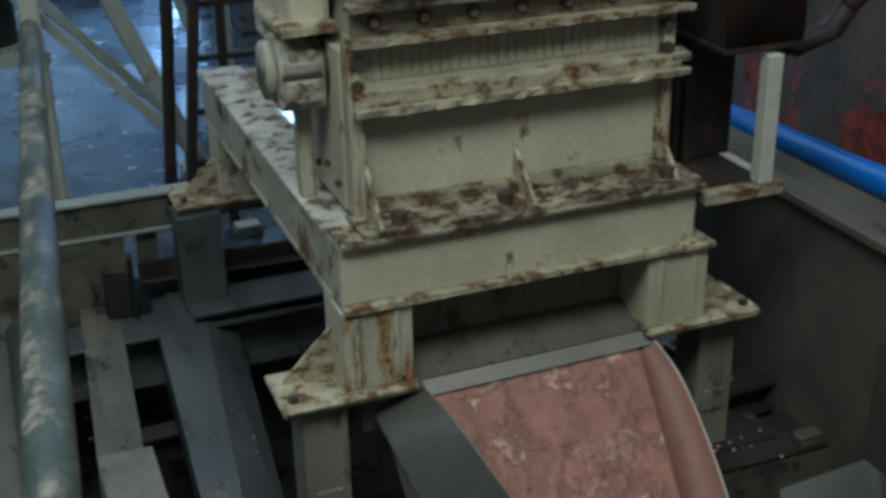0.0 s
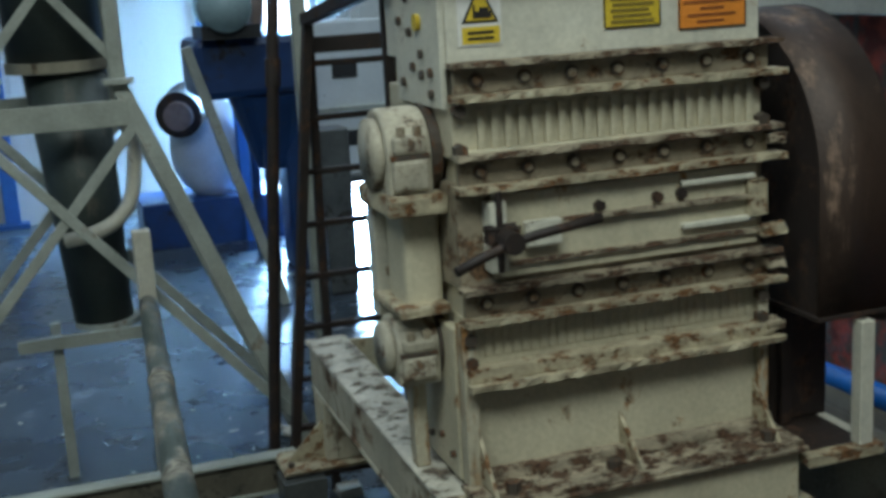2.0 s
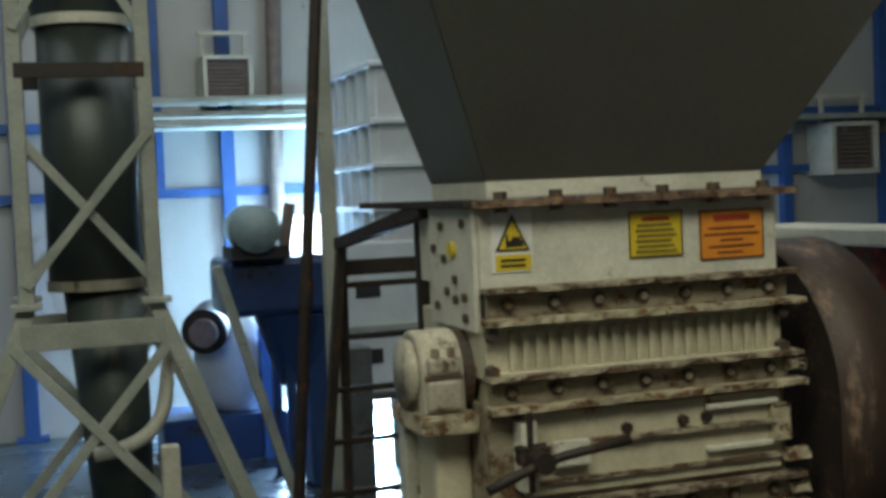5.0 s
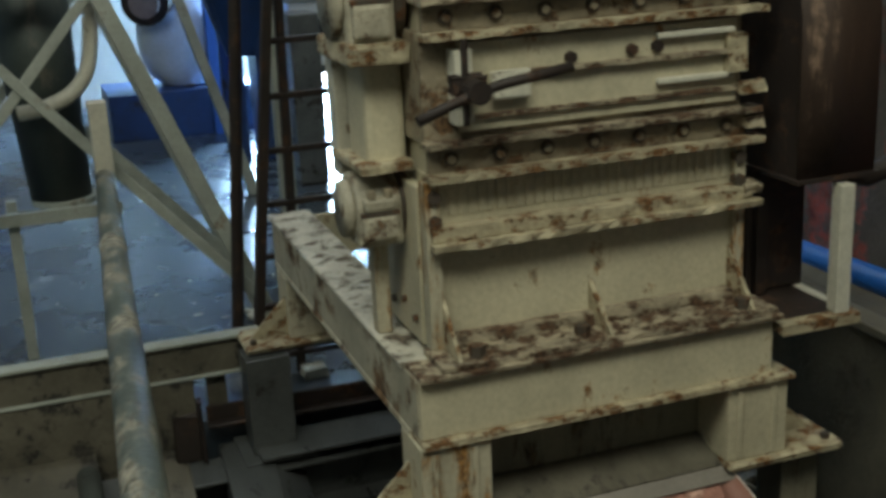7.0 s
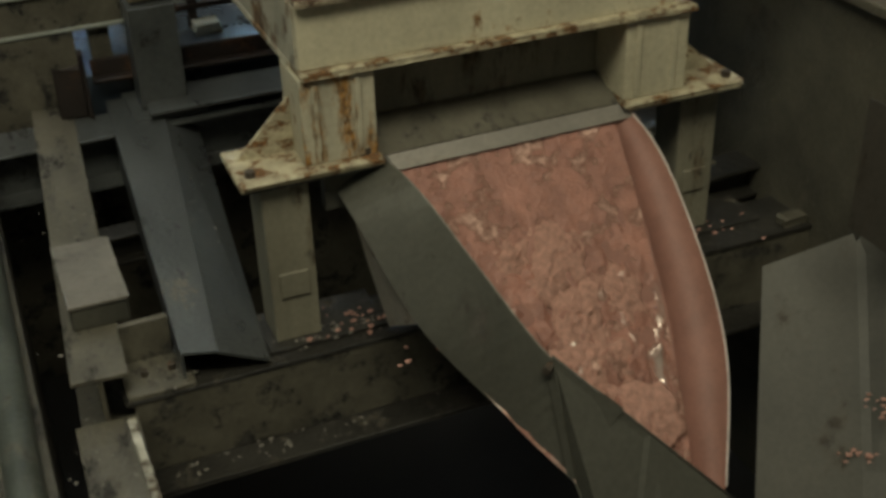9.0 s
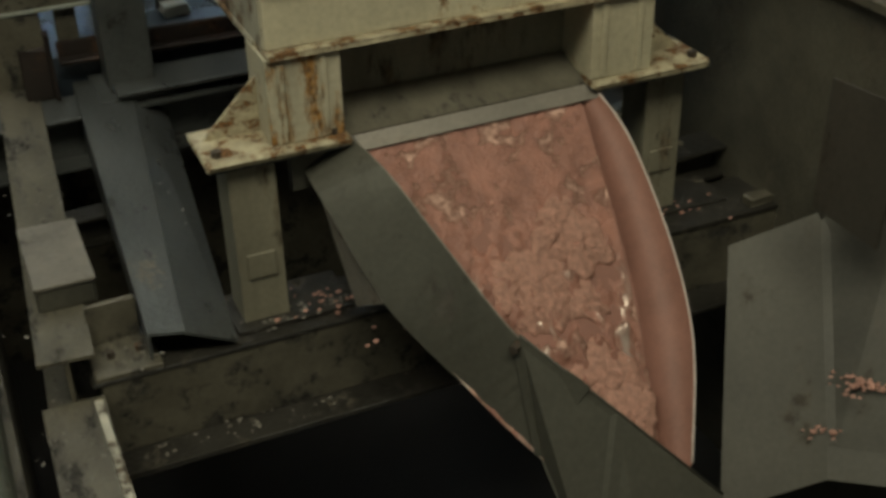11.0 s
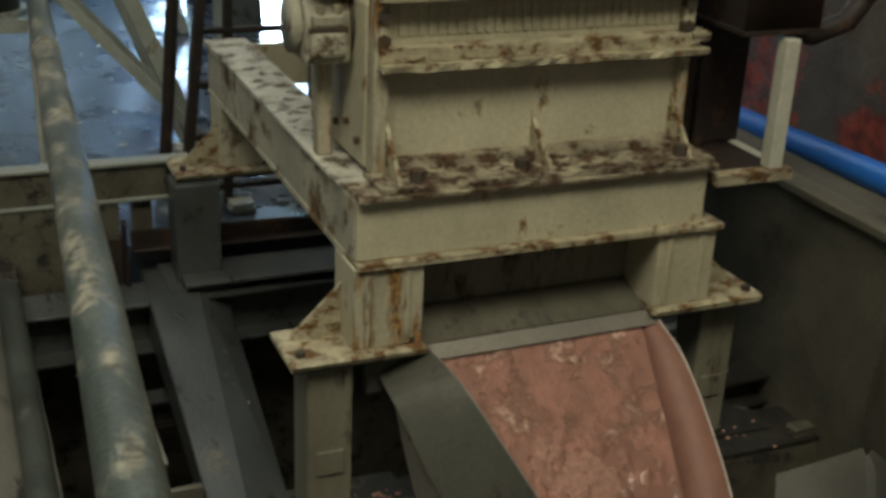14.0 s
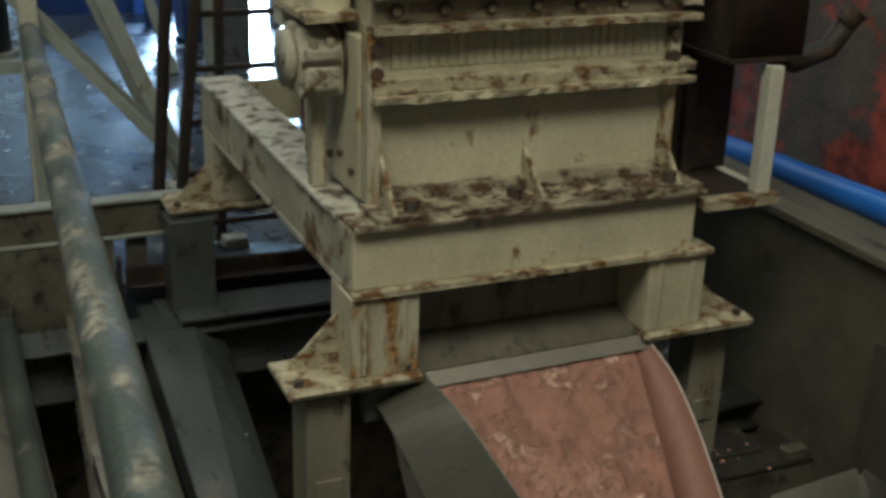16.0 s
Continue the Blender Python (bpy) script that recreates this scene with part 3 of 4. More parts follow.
def worn_strip(name, x0, x1, y0, y1, z0, z1, material, amount=0.006, n=34, parent=None):
    """A flange strip whose outer edge is chipped and crusted along its length."""
    rnd = random.Random(int(z0 * 1000) + int(x0 * 100))
    bm = B()
    rows = []
    amount *= 0.6
    for i in range(n + 1):
        x = x0 + (x1 - x0) * i / n
        j = [rnd.uniform(-amount, amount) for _ in range(4)]
        rows.append([bm.verts.new(Vector(p) - G) for p in ((x, y0 + j[0], z0 + j[1] * 0.6), (x, y0 + j[2], z1 + j[3] * 0.5), (x, y1, z1), (x, y1, z0))])
    for p, q in zip(rows, rows[1:]):
        for s in range(4):
            bm.faces.new((p[s], p[(s + 1) % 4], q[(s + 1) % 4], q[s]))
    bm.faces.new(rows[0][::-1])
    bm.faces.new(rows[-1])
    bmesh.ops.recalc_face_normals(bm, faces=bm.faces)
    return part(name, bm, material, parent or body)


D1 = 0.62
gbox("lower_box", 0.015, 0.99, 0.03, D1, 0.95, 1.26, M_CREAM)
gbox("lower_corner_post", -0.012, 0.03, 0.0, 0.06, 0.945, 1.44, M_RUSTY)
gbox("lower_corner_post", 0.975, 1.01, 0.0, 0.06, 0.945, 1.44, M_RUSTY)
gbox("lower_comb_box", 0.015, 0.99, 0.03, D1, 1.31, 1.45, M_CREAM)
gbox("middle_box", 0.0, 0.995, 0.02, D1, 1.54, 1.845, M_GRIME)
gbox("upper_comb_box", 0.0, 0.995, 0.025, D1, 1.92, 2.10, M_CREAM)
gbox("label_box", 0.0, 0.995, 0.036, D1, 2.185, 2.43, M_PALE)
gbox("core", 0.02, 0.98, 0.05, D1 - 0.02, 1.25, 2.20, M_CREAM)
worn_strip("base_ledge", -0.03, 1.05, -0.135, 0.03, 0.933, 0.950, M_DIRT, 0.006)
gbox("base_sill", 0.05, 1.0, -0.012, 0.03, 0.950, 0.985, M_DIRT, rag=0.004)
worn_strip("lower_flange", -0.005, 1.045, -0.045, 0.03, 1.250, 1.270, M_FLANGE, 0.007)
gbox("lower_flange_face", 0.0, 1.02, -0.02, 0.03, 1.270, 1.312, M_FLANGE, rag=0.003)
for zc in (1.50, 1.885, 2.14):
    strip = gbox("bolt_strip", 0.005, 1.01, 0.008, 0.03, zc - 0.037, zc + 0.037, M_GRIME)
    worn_strip("lower_lip", -0.008, 1.05, -0.038, 0.03, zc - 0.057, zc - 0.037, M_FLANGE, 0.006)
    worn_strip("upper_lip", -0.008, 1.04, -0.034, 0.03, zc + 0.037, zc + 0.052, M_DIRT, 0.006)
    for i in range(7):
        bx = 0.07 + 0.145 * i
        b = part("bolt", rod(B(), Vector((bx, 0.008, zc)) - G, Vector((bx, -0.006, zc)) - G, 0.0135, seg=6), M_GRIME, strip)
        part("washer", rod(B(), Vector((bx, 0.009, zc)) - G, Vector((bx, 0.0, zc)) - G, 0.021, seg=16), M_BOLT, strip)
worn_strip("top_flange", -0.02, 1.04, -0.02, 0.036, 2.425, 2.448, M_BROWN, 0.004)
for i in range(6):
    bx = 0.06 + 0.175 * i
    part("flange_bolt", rod(B(), Vector((bx, 0.008, 2.41)) - G, Vector((bx, 0.008, 2.47)) - G, 0.020, seg=6), M_BOLT, body)
gbox("side_flange", -0.045, 0.0, 0.03, 1.25, 2.425, 2.45, M_DARK)
gbox("side_panel", -0.018, 0.0, 0.045, 0.46, 2.06, 2.425, M_PALE)
for i, (sy, sz) in enumerate(((0.12, 2.38), (0.32, 2.37), (0.12, 2.16), (0.2, 2.15), (0.28, 2.17), (0.2, 2.21), (0.12, 2.10), (0.38, 2.12), (0.3, 2.27), (0.40, 2.30))):
    part("side_bolt", rod(B(), Vector((-0.018, sy, sz)) - G, Vector((-0.03, sy, sz)) - G, 0.014, seg=6), M_BOLT, body)
part("yellow_cap", rod(B(), Vector((-0.018, 0.22, 2.30)) - G, Vector((-0.032, 0.22, 2.30)) - G, 0.024, seg=20), M_YELLOW, body, "yellow plastic inspection cap")
for k, (sy, sz) in enumerate(((-0.005, 2.06), (-0.005, 1.95), (0.0, 1.40), (0.0, 1.33))):
    for sx in (0.012, 0.985):
        part("corner_bolt", rod(B(), Vector((sx, 0.02, sz)) - G, Vector((sx, -0.014, sz)) - G, 0.02, seg=6), M_BOLT, body)

# comb panels: upright ribs
first = None
for i in range(22):
    if first is None:
        first = gbox("rib", 0.072, 0.092, 0.010, 0.028, 1.945, 2.062, M_CREAM, 0.004)
    else:
        share("rib", first, (0.0412 * i, 0, 0), body)
gbox("comb_sill", 0.03, 0.99, -0.008, 0.03, 1.925, 1.945, M_CREAM)
first = None
for i in range(31):
    if first is None:
        first = gbox("fine_rib", 0.065, 0.084, 0.0235, 0.034, 1.335, 1.435, M_CREAM, 0.003)
    else:
        share("fine_rib", first, (0.0292 * i, 0, 0), body)

# middle door with clamp and rails
door = gbox("middle_door", 0.10, 0.97, 0.002, 0.022, 1.57, 1.815, M_CREAM, 0.004, label="cream access door with welded rails")
worn_strip("rail", 0.30, 0.95, -0.022, 0.004, 1.715, 1.728, M_DIRT, 0.003, 20, door)
worn_strip("rail", 0.12, 0.97, -0.012, 0.004, 1.605, 1.618, M_DIRT, 0.003, 20, door)
gbox("hinge_bar", 0.70, 0.95, -0.02, 0.002, 1.775, 1.792, M_PALE, parent=door)
gbox("hinge_bar", 0.70, 0.95, -0.02, 0.002, 1.645, 1.662, M_PALE, parent=door)
gbox("hinge_block", 0.925, 0.985, -0.03, 0.01, 1.66, 1.77, M_FLANGE, rag=0.006, parent=door)
gbox("latch_knob", 0.965, 1.04, -0.05, 0.0, 1.60, 1.628, M_FLANGE, rag=0.007, parent=door)
for zz in (1.505, 1.89, 1.30):
    gbox("end_lug", 0.99, 1.048, -0.030, 0.02, zz - 0.014, zz + 0.016, M_DIRT, rag=0.008)
clamp = gbox("clamp_plate", 0.075, 0.125, -0.045, 0.02, 1.60, 1.80, M_PALE, rag=0.003)
gbox("clamp_nut", 0.055, 0.15, -0.075, -0.04, 1.685, 1.735, M_DARK, rag=0.006, parent=clamp)
gbox("clamp_tag", 0.19, 0.30, -0.03, -0.005, 1.655, 1.73, M_PALE, rag=0.003, parent=clamp)
part("stud", rod(B(), Vector((0.10, -0.05, 1.60)) - G, Vector((0.10, -0.05, 1.83)) - G, 0.010, seg=8), M_DARK, clamp)
part("clamp_hub", rod(B(), Vector((0.105, -0.15, 1.70)) - G, Vector((0.105, -0.045, 1.70)) - G, 0.032, seg=12), M_DARK, clamp)
for hx in (0.43, 0.62, 0.70):
    part("door_bolt", rod(B(), Vector((hx, 0.004, 1.74 + 0.02 * hx)) - G, Vector((hx, -0.02, 1.74 + 0.02 * hx)) - G, 0.017, seg=6), M_DARK, door)
part("clamp_handle", tube(B(), [Vector(p) - G for p in ((-0.067, -0.14, 1.642), (0.03, -0.13, 1.675), (0.12, -0.12, 1.70), (0.17, -0.135, 1.715), (0.355, -0.18, 1.752))], 0.0145, 12), M_DARK, body, "dark rusted iron clamp handle")

# gussets on the lower box
for gx in (0.03, 0.50, 0.975):
    bm = B()
    h = 0.17 if gx != 0.50 else 0.13
    sheet(bm, [Vector((gx, 0.03, 0.95)) - G, Vector((gx, -0.12, 0.95)) - G], [Vector((gx, 0.03, 0.95 + h)) - G, Vector((gx, -0.10, 0.972)) - G], 0.012)
    part("gusset", bm, M_FLANGE, body)
for bx, by in ((0.09, -0.09), (0.42, -0.08), (0.955, -0.085)):
    part("base_bolt", rod(B(), Vector((bx, by, 0.95)) - G, Vector((bx, by, 0.985)) - G, 0.024, seg=6), M_BOLT, body)
rnd = random.Random(21)
crust = B()
for i in range(70):
    x, y = rnd.uniform(0.08, 0.95), rnd.uniform(-0.11, 0.0)
    s = rnd.uniform(0.006, 0.018)
    bmesh.ops.create_icosphere(crust, subdivisions=1, radius=s, matrix=Matrix.Translation(Vector((x, y, 0.951)) - G) @ Matrix.Diagonal((1.6, 1, 0.5, 1)))
tagged(part("crust", ragged(crust, 0.003, 2), M_DIRT, body, "caked brown dust on the ledge"), kind="stuff")


def bearing(zc, r):
    """A split bearing housing on the left flank, with its cap bolts and pedestal."""
    y = 0.25
    bm = B()
    prof = [(-1.0, -0.95), (-1.0, 0.0)] + [(-math.cos(a), math.sin(a)) for a in [math.pi * k / 16 for k in range(1, 16)]] + [(1.0, 0.0), (1.0, -0.95)]
    ends = [[bm.verts.new(Vector((x, y + r * py, zc + r * pz)) - G) for py, pz in prof] for x in (-0.165, -0.03)]
    for k in range(len(prof)):
        q = (k + 1) % len(prof)
        bm.faces.new((ends[0][k], ends[0][q], ends[1][q], ends[1][k]))
    bm.faces.new(ends[0][::-1])
    bm.faces.new(ends[1])
    bmesh.ops.recalc_face_normals(bm, faces=bm.faces)
    bmesh.ops.bevel(bm, geom=[e for e in bm.edges if e.calc_face_angle(0) > 0.6], offset=0.012, segments=2, affect="EDGES", profile=0.5)
    h = part("bearing_housing", bm, M_CAST, body, "chipped cream bearing housing")
    smooth(part("end_cover", rod(B(), Vector((-0.188, y, zc)) - G, Vector((-0.160, y, zc)) - G, r * 0.80, seg=28), M_CAST, h))
    for sy in (-1, 1):
        ya, yb = sorted((y + sy * r * 0.80, y + sy * r * 1.16))
        gbox("cap_lug", -0.150, -0.050, ya, yb, zc + 0.006, zc + r * 0.46, M_CAST, 0.012, h)
        gbox("base_lug", -0.155, -0.045, ya, yb, zc - r * 0.75, zc - 0.006, M_CAST, 0.012, h)
        for bx in (-0.125, -0.075):
            part("cap_bolt", rod(B(), Vector((bx, y + sy * r * 1.05, zc + r * 0.44)) - G, Vector((bx, y + sy * r * 1.05, zc + r * 0.66)) - G, 0.013, seg=6), M_GRIME, h)
    gbox("split_gap", -0.158, -0.044, y - r * 1.12, y + r * 1.12, zc - 0.007, zc + 0.007, M_BOLT, 0.002, h)
    if r > 0.12:
        gbox("sole", -0.18, 0.0, y - r * 1.25, y + r * 1.25, zc - r - 0.035, zc - r + 0.02, M_FLANGE, 0.006, h, rag=0.004)
    # Dark ring stands in for the shaded gap behind the bearing.
    part("dark_gap_ring", rod(B(), Vector((-0.03, y, zc)) - G, Vector((0.0, y, zc)) - G, r * 1.02, seg=28), M_BOLT, body)


bearing(1.93, 0.132)
bearing(1.335, 0.105)
ped = gbox("pedestal", -0.12, 0.0, 0.17, 0.36, 1.46, 1.77, M_CREAM, 0.02)
gbox("pedestal_foot", -0.16, 0.0, 0.12, 0.42, 1.455, 1.48, M_FLANGE, rag=0.004, parent=ped)
gbox("pedestal_back", -0.15, 0.0, 0.38, 0.46, 1.40, 1.77, M_PALE)
gbox("lower_side_plate", -0.02, 0.012, 0.06, 0.58, 0.95, 1.42, M_CREAM)
gbox("lower_pedestal", -0.10, -0.055, 0.24, 0.29, 0.935, 1.25, M_RUSTY)
gbox("rear_block", 0.2, 0.9, D1, 1.55, 0.94, 1.30, M_CREAM)
for i in range(4):
    part("side_bolt", rod(B(), Vector((-0.02, 0.10 + 0.1 * i, 1.02 + 0.03 * (i % 2))) - G, Vector((-0.034, 0.10 + 0.1 * i, 1.02 + 0.03 * (i % 2))) - G, 0.012, seg=6), M_BOLT, body)

# ---- labels on the housing: flat stickers with bars for what cannot be read ----


def sticker(name, x0, x1, z0, z1, material, label):
    t = thing(name, (x0, 0.036, z0), label, "label", "warning labels")
    part("sheet", box(B(), 0, x1 - x0, -0.0035, 0, 0, z1 - z0), material, t)
    return t, x1 - x0, z1 - z0


def ink(t, x0, x1, z0, z1, material=None, depth=0.0055):
    return part("print_bar", box(B(), x0, x1, -depth, -0.0035, z0, z1), material or M_INK, t)


def tri(t, x0, x1, z0, z1, material, depth):
    bm = B()
    a = [bm.verts.new(p) for p in ((x0, -depth, z0), (x1, -depth, z0), ((x0 + x1) / 2, -depth, z1))]
    b = [bm.verts.new((v.co.x, -0.0035, v.co.z)) for v in a]
    bm.faces.new(a)
    bm.faces.new(b[::-1])
    for i in range(3):
        bm.faces.new((a[i], b[i], b[(i + 1) % 3], a[(i + 1) % 3]))
    bmesh.ops.recalc_face_normals(bm, faces=bm.faces)
    return part("triangle", bm, material, t)


t, w, h = sticker("warning_label", 0.035, 0.165, 2.232, 2.418, M_WHITE, "white sticker with yellow crush warning triangle")
tri(t, 0.012, w - 0.008, 0.062, h - 0.014, M_INK, 0.005)
tri(t, 0.024, w - 0.020, 0.069, h - 0.030, M_YELLOW, 0.0065)
ink(t, 0.052, 0.100, 0.075, 0.094, None, 0.008)
ink(t, 0.064, 0.092, 0.094, 0.104, None, 0.008)
ink(t, 0.045, 0.052, 0.075, 0.112, None, 0.008)
part("caption_panel", box(B(), 0.012, w - 0.006, -0.005, -0.0035, 0.006, 0.052), M_YELLOW, t)
for k in range(2):
    ink(t, 0.028, w - 0.025, 0.016 + 0.016 * k, 0.024 + 0.016 * k, None, 0.0065)
t, w, h = sticker("notice_label", 0.480, 0.662, 2.252, 2.392, M_YELLOW, "yellow notice sticker with small unreadable print")
ink(t, 0.045, 0.137, h - 0.030, h - 0.018, M_INKRED)
for k in range(6):
    ink(t, 0.022 + 0.006 * (k % 2), w - 0.022 - 0.008 * (k % 3), 0.012 + 0.016 * k, 0.021 + 0.016 * k, M_INKSOFT)
for a in ((0, w, 0, 0.004), (0, w, h - 0.004, h), (0, 0.004, 0.004, h - 0.004), (w - 0.004, w, 0.004, h - 0.004)):
    ink(t, *a)
t, w, h = sticker("danger_label", 0.722, 0.948, 2.232, 2.385, M_ORANGE, "orange danger sticker with dark unreadable print")
ink(t, 0.05, 0.176, h - 0.034, h - 0.016, M_INKRED)
for k, (a, b2) in enumerate(((0.06, 0.15), (0.03, 0.19), (0.07, 0.15), (0.015, 0.21), (0.03, 0.195))):
    ink(t, a, b2, 0.016 + 0.019 * k, 0.024 + 0.019 * k, M_INKBROWN)
for a in ((0, w, 0, 0.004), (0, w, h - 0.004, h), (0, 0.004, 0.004, h - 0.004), (w - 0.004, w, 0.004, h - 0.004)):
    ink(t, *a)

# ---- feed hopper ----
hop = thing("feed_hopper", (0.5, 0.4, 2.45), "dark grey sheet steel feed hopper widening upwards", "hopper")
HO = Vector((0.5, 0.4, 2.45))
bx0, bx1, by0, by1 = 0.033, 0.955, 0.045, 0.566
tx0, tx1, ty0, ty1, tz = -0.415, 1.474, -0.45, 0.277, 3.45
part("collar", box(B(), bx0 - HO.x, bx1 - HO.x, by0 - HO.y, by1 - HO.y, 0.0, 0.055, 0.003), M_PALE, hop, "pale grey hopper collar")
cb = [Vector(p) - HO for p in ((bx0, by0, 2.505), (bx1, by0, 2.505), (bx1, by1, 2.505), (bx0, by1, 2.505))]
ct = [Vector(p) - HO for p in ((tx0, ty0, tz), (tx1, ty0, tz), (tx1, ty1, tz), (tx0, ty1, tz))]
for nm, i in (("front_sheet", 0), ("right_sheet", 1), ("back_sheet", 2), ("left_sheet", 3)):
    part(nm, sheet(B(), [cb[i], cb[(i + 1) % 4]], [ct[i], ct[(i + 1) % 4]], 0.006), M_HOPPER, hop)
part("rim", box(box(B(), tx0 - HO.x, tx1 - HO.x, ty0 - 0.05 - HO.y, ty0 - HO.y, tz - HO.z - 0.03, tz - HO.z + 0.03), tx0 - 0.05 - HO.x, tx0 - HO.x, ty0 - HO.y, ty1 - HO.y, tz - HO.z - 0.03, tz - HO.z + 0.03), M_HOPPER, hop)

# ---- belt guard on the right flank ----
gd = thing("belt_guard", (1.24, 0.42, 1.33), "brown rusted sheet steel flywheel guard with rounded top", "belt guard")
gy, gz, gr = 0.42, 1.74, 0.52
prof = [(gy - gr, 1.33)] + [(gy - gr * math.cos(a), gz + gr * math.sin(a)) for a in [math.pi * i / 28 for i in range(29)]] + [(gy + gr, 1.33)]
rim = B()
sheet(rim, [Vector((1.12, y, z)) - gd.location for y, z in prof], [Vector((1.395, y, z)) - gd.location for y, z in prof], 0.008)
smooth(part("rim_sheet", rim, M_GUARD, gd))
for sx in (1.124, 1.387):
    bm = B()
    f = bm.faces.new([bm.verts.new(Vector((sx, y, z)) - gd.location) for y, z in prof])
    e = bmesh.ops.extrude_face_region(bm, geom=[f])
    bmesh.ops.translate(bm, vec=(0.004, 0, 0), verts=[v for v in e["geom"] if isinstance(v, bmesh.types.BMVert)])
    bmesh.ops.recalc_face_normals(bm, faces=bm.faces)
    # Guard sides and bottom lip are coloured near-black to carry their shade.
    part("side_sheet", bm, M_DARK, gd, "guard side sheet with its shade put into the colour")
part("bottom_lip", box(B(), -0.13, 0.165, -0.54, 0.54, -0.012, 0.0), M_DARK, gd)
part("hub", rod(B(), (-0.22, -0.1, 0.60), (-0.12, -0.1, 0.60), 0.07), M_DARK, gd)
mount = thing("guard_mount", (1.24, 0.45, 0.893), "dark rusted mounting block under the belt guard", "mounting")
part("block", box(B(), -0.12, 0.10, -0.30, 0.45, 0.0, 0.42, 0.01), M_DARK, mount)
part("stiffener", box(B(), -0.10, -0.06, -0.33, -0.30, 0.0, 0.42, 0.004), M_DARK, mount)
spout = thing("oil_tray", (1.50, 0.02, 1.30), "bent brown steel tray beside the belt guard", "tray")
part("tray", tube(B(), [(-0.14, 0, 0.0), (-0.05, -0.02, -0.02), (0.05, -0.06, 0.03), (0.10, -0.09, 0.14)], 0.035, 10), M_DARK, spout)
part("flange", rod(B(), (0.08, -0.08, 0.12), (0.11, -0.10, 0.16), 0.042, seg=16), M_DARK, spout)

# ---- outlet chute ----
ch = thing("outlet_chute", (0.5, -0.4, 0.0), "steel outlet chute with pink dusted floor and tall sides", "chute")
C = Vector((0.5, -0.4, 0.0))
LB = [(-0.015, -0.06, 0.36), (0.0, -0.22, 0.307), (0.086, -0.436, 0.078), (0.236, -0.625, -0.12), (0.382, -0.788, -0.292), (0.56, -0.98, -0.493)]
LT = [(0.118, -0.10, 0.445), (0.165, -0.30, 0.40), (0.250, -0.47, 0.245), (0.378, -0.674, 0.028), (0.532, -0.80, -0.10), (0.70, -1.02, -0.33)]
CR = [(0.86, -0.09, 0.43), (0.85, -0.24, 0.285), (0.842, -0.40, 0.116), (0.815, -0.58, -0.073), (0.752, -0.791, -0.295), (0.70, -0.98, -0.493)]
RT = [(0.905, -0.10, 0.44), (0.940, -0.25, 0.35), (0.955, -0.42, 0.19), (0.950, -0.60, 0.0), (0.905, -0.75, -0.155), (0.80, -0.93, -0.37)]


def cv(pts):
    return [Vector(p) - C for p in pts]


def dense(pts, n=6):
    """A smooth line through points."""
    out = []
    for i in range(len(pts) - 1):
        p0, p1, p2, p3 = (Vector(pts[max(0, min(len(pts) - 1, j))]) for j in (i - 1, i, i + 1, i + 2))
        for k in range(n):
            s = k / n
            out.append(0.5 * (2 * p1 + (p2 - p0) * s + (2 * p0 - 5 * p1 + 4 * p2 - p3) * s * s + (3 * p1 - p0 - 3 * p2 + p3) * s ** 3))
    return out + [Vector(pts[-1])]


FL = [(0.13, -0.10, 0.428)] + [(x + 0.02, y, z) for x, y, z in LB[1:]]
part("chute_floor", sheet(B(), dense(cv(FL)), dense(cv(CR)), 0.006), M_PINK, ch, "pink dusted chute floor")
part("left_side", sheet(B(), dense(cv(LB))[:-6], dense(cv(LT))[:-6], 0.005), M_SHEET, ch, "bare grey steel chute side")
part("left_extension", sheet(B(), cv([(0.372, -0.682, 0.045), (0.60, -0.835, -0.185), (0.86, -1.005, -0.45)]), cv([(0.385, -0.80, -0.30), (0.44, -1.04, -0.62), (0.56, -1.27, -0.95)]), 0.005), M_SHEET, ch, "bare grey steel extension plate")
part("extension_rim", tube(B(), cv([(0.372, -0.684, 0.048), (0.60, -0.837, -0.182), (0.86, -1.007, -0.447)]), 0.004, 8), M_STEEL, ch)
smooth(part("right_side", sheet(B(), dense(cv(CR)), dense(cv(RT)), 0.005), M_PINK, ch, "pink dusted flared chute side"))
part("lip_plate", sheet(B(), cv([(0.122, -0.147, 0.404), (0.925, -0.144, 0.411)]), cv([(0.115, -0.108, 0.437), (0.92, -0.105, 0.444)]), 0.006), M_LIP, ch, "bare steel lip over the chute")
# The shelf has a darker steel colour than the lip.
part("lip_shelf", sheet(B(), cv([(0.10, -0.106, 0.439), (0.92, -0.103, 0.446)]), cv([(0.12, 0.046, 0.495), (0.90, 0.046, 0.495)]), 0.006), M_PITBEAM, ch, "darker folded shelf behind the lip")
part("inner_floor", box(B(), -0.40, 0.42, 0.31, 0.72, 0.375, 0.388), M_SHEET, ch)
part("right_rim", tube(B(), dense(cv(RT)), 0.0035, 8), M_CHIPLIGHT, ch, "pale worn rim edge")
part("left_rim", tube(B(), dense(cv(LT))[:-10], 0.003, 8), M_LIP, ch)
part("joint_bolt", rod(B(), Vector((0.37, -0.68, 0.015)) - C, Vector((0.345, -0.70, 0.015)) - C, 0.013, seg=6), M_BOLT, ch)
part("joint_strap", sheet(B(), cv([(0.36, -0.672, 0.01), (0.375, -0.69, 0.01)]), cv([(0.37, -0.795, -0.285), (0.385, -0.81, -0.285)]), 0.006), M_SHEET, ch)
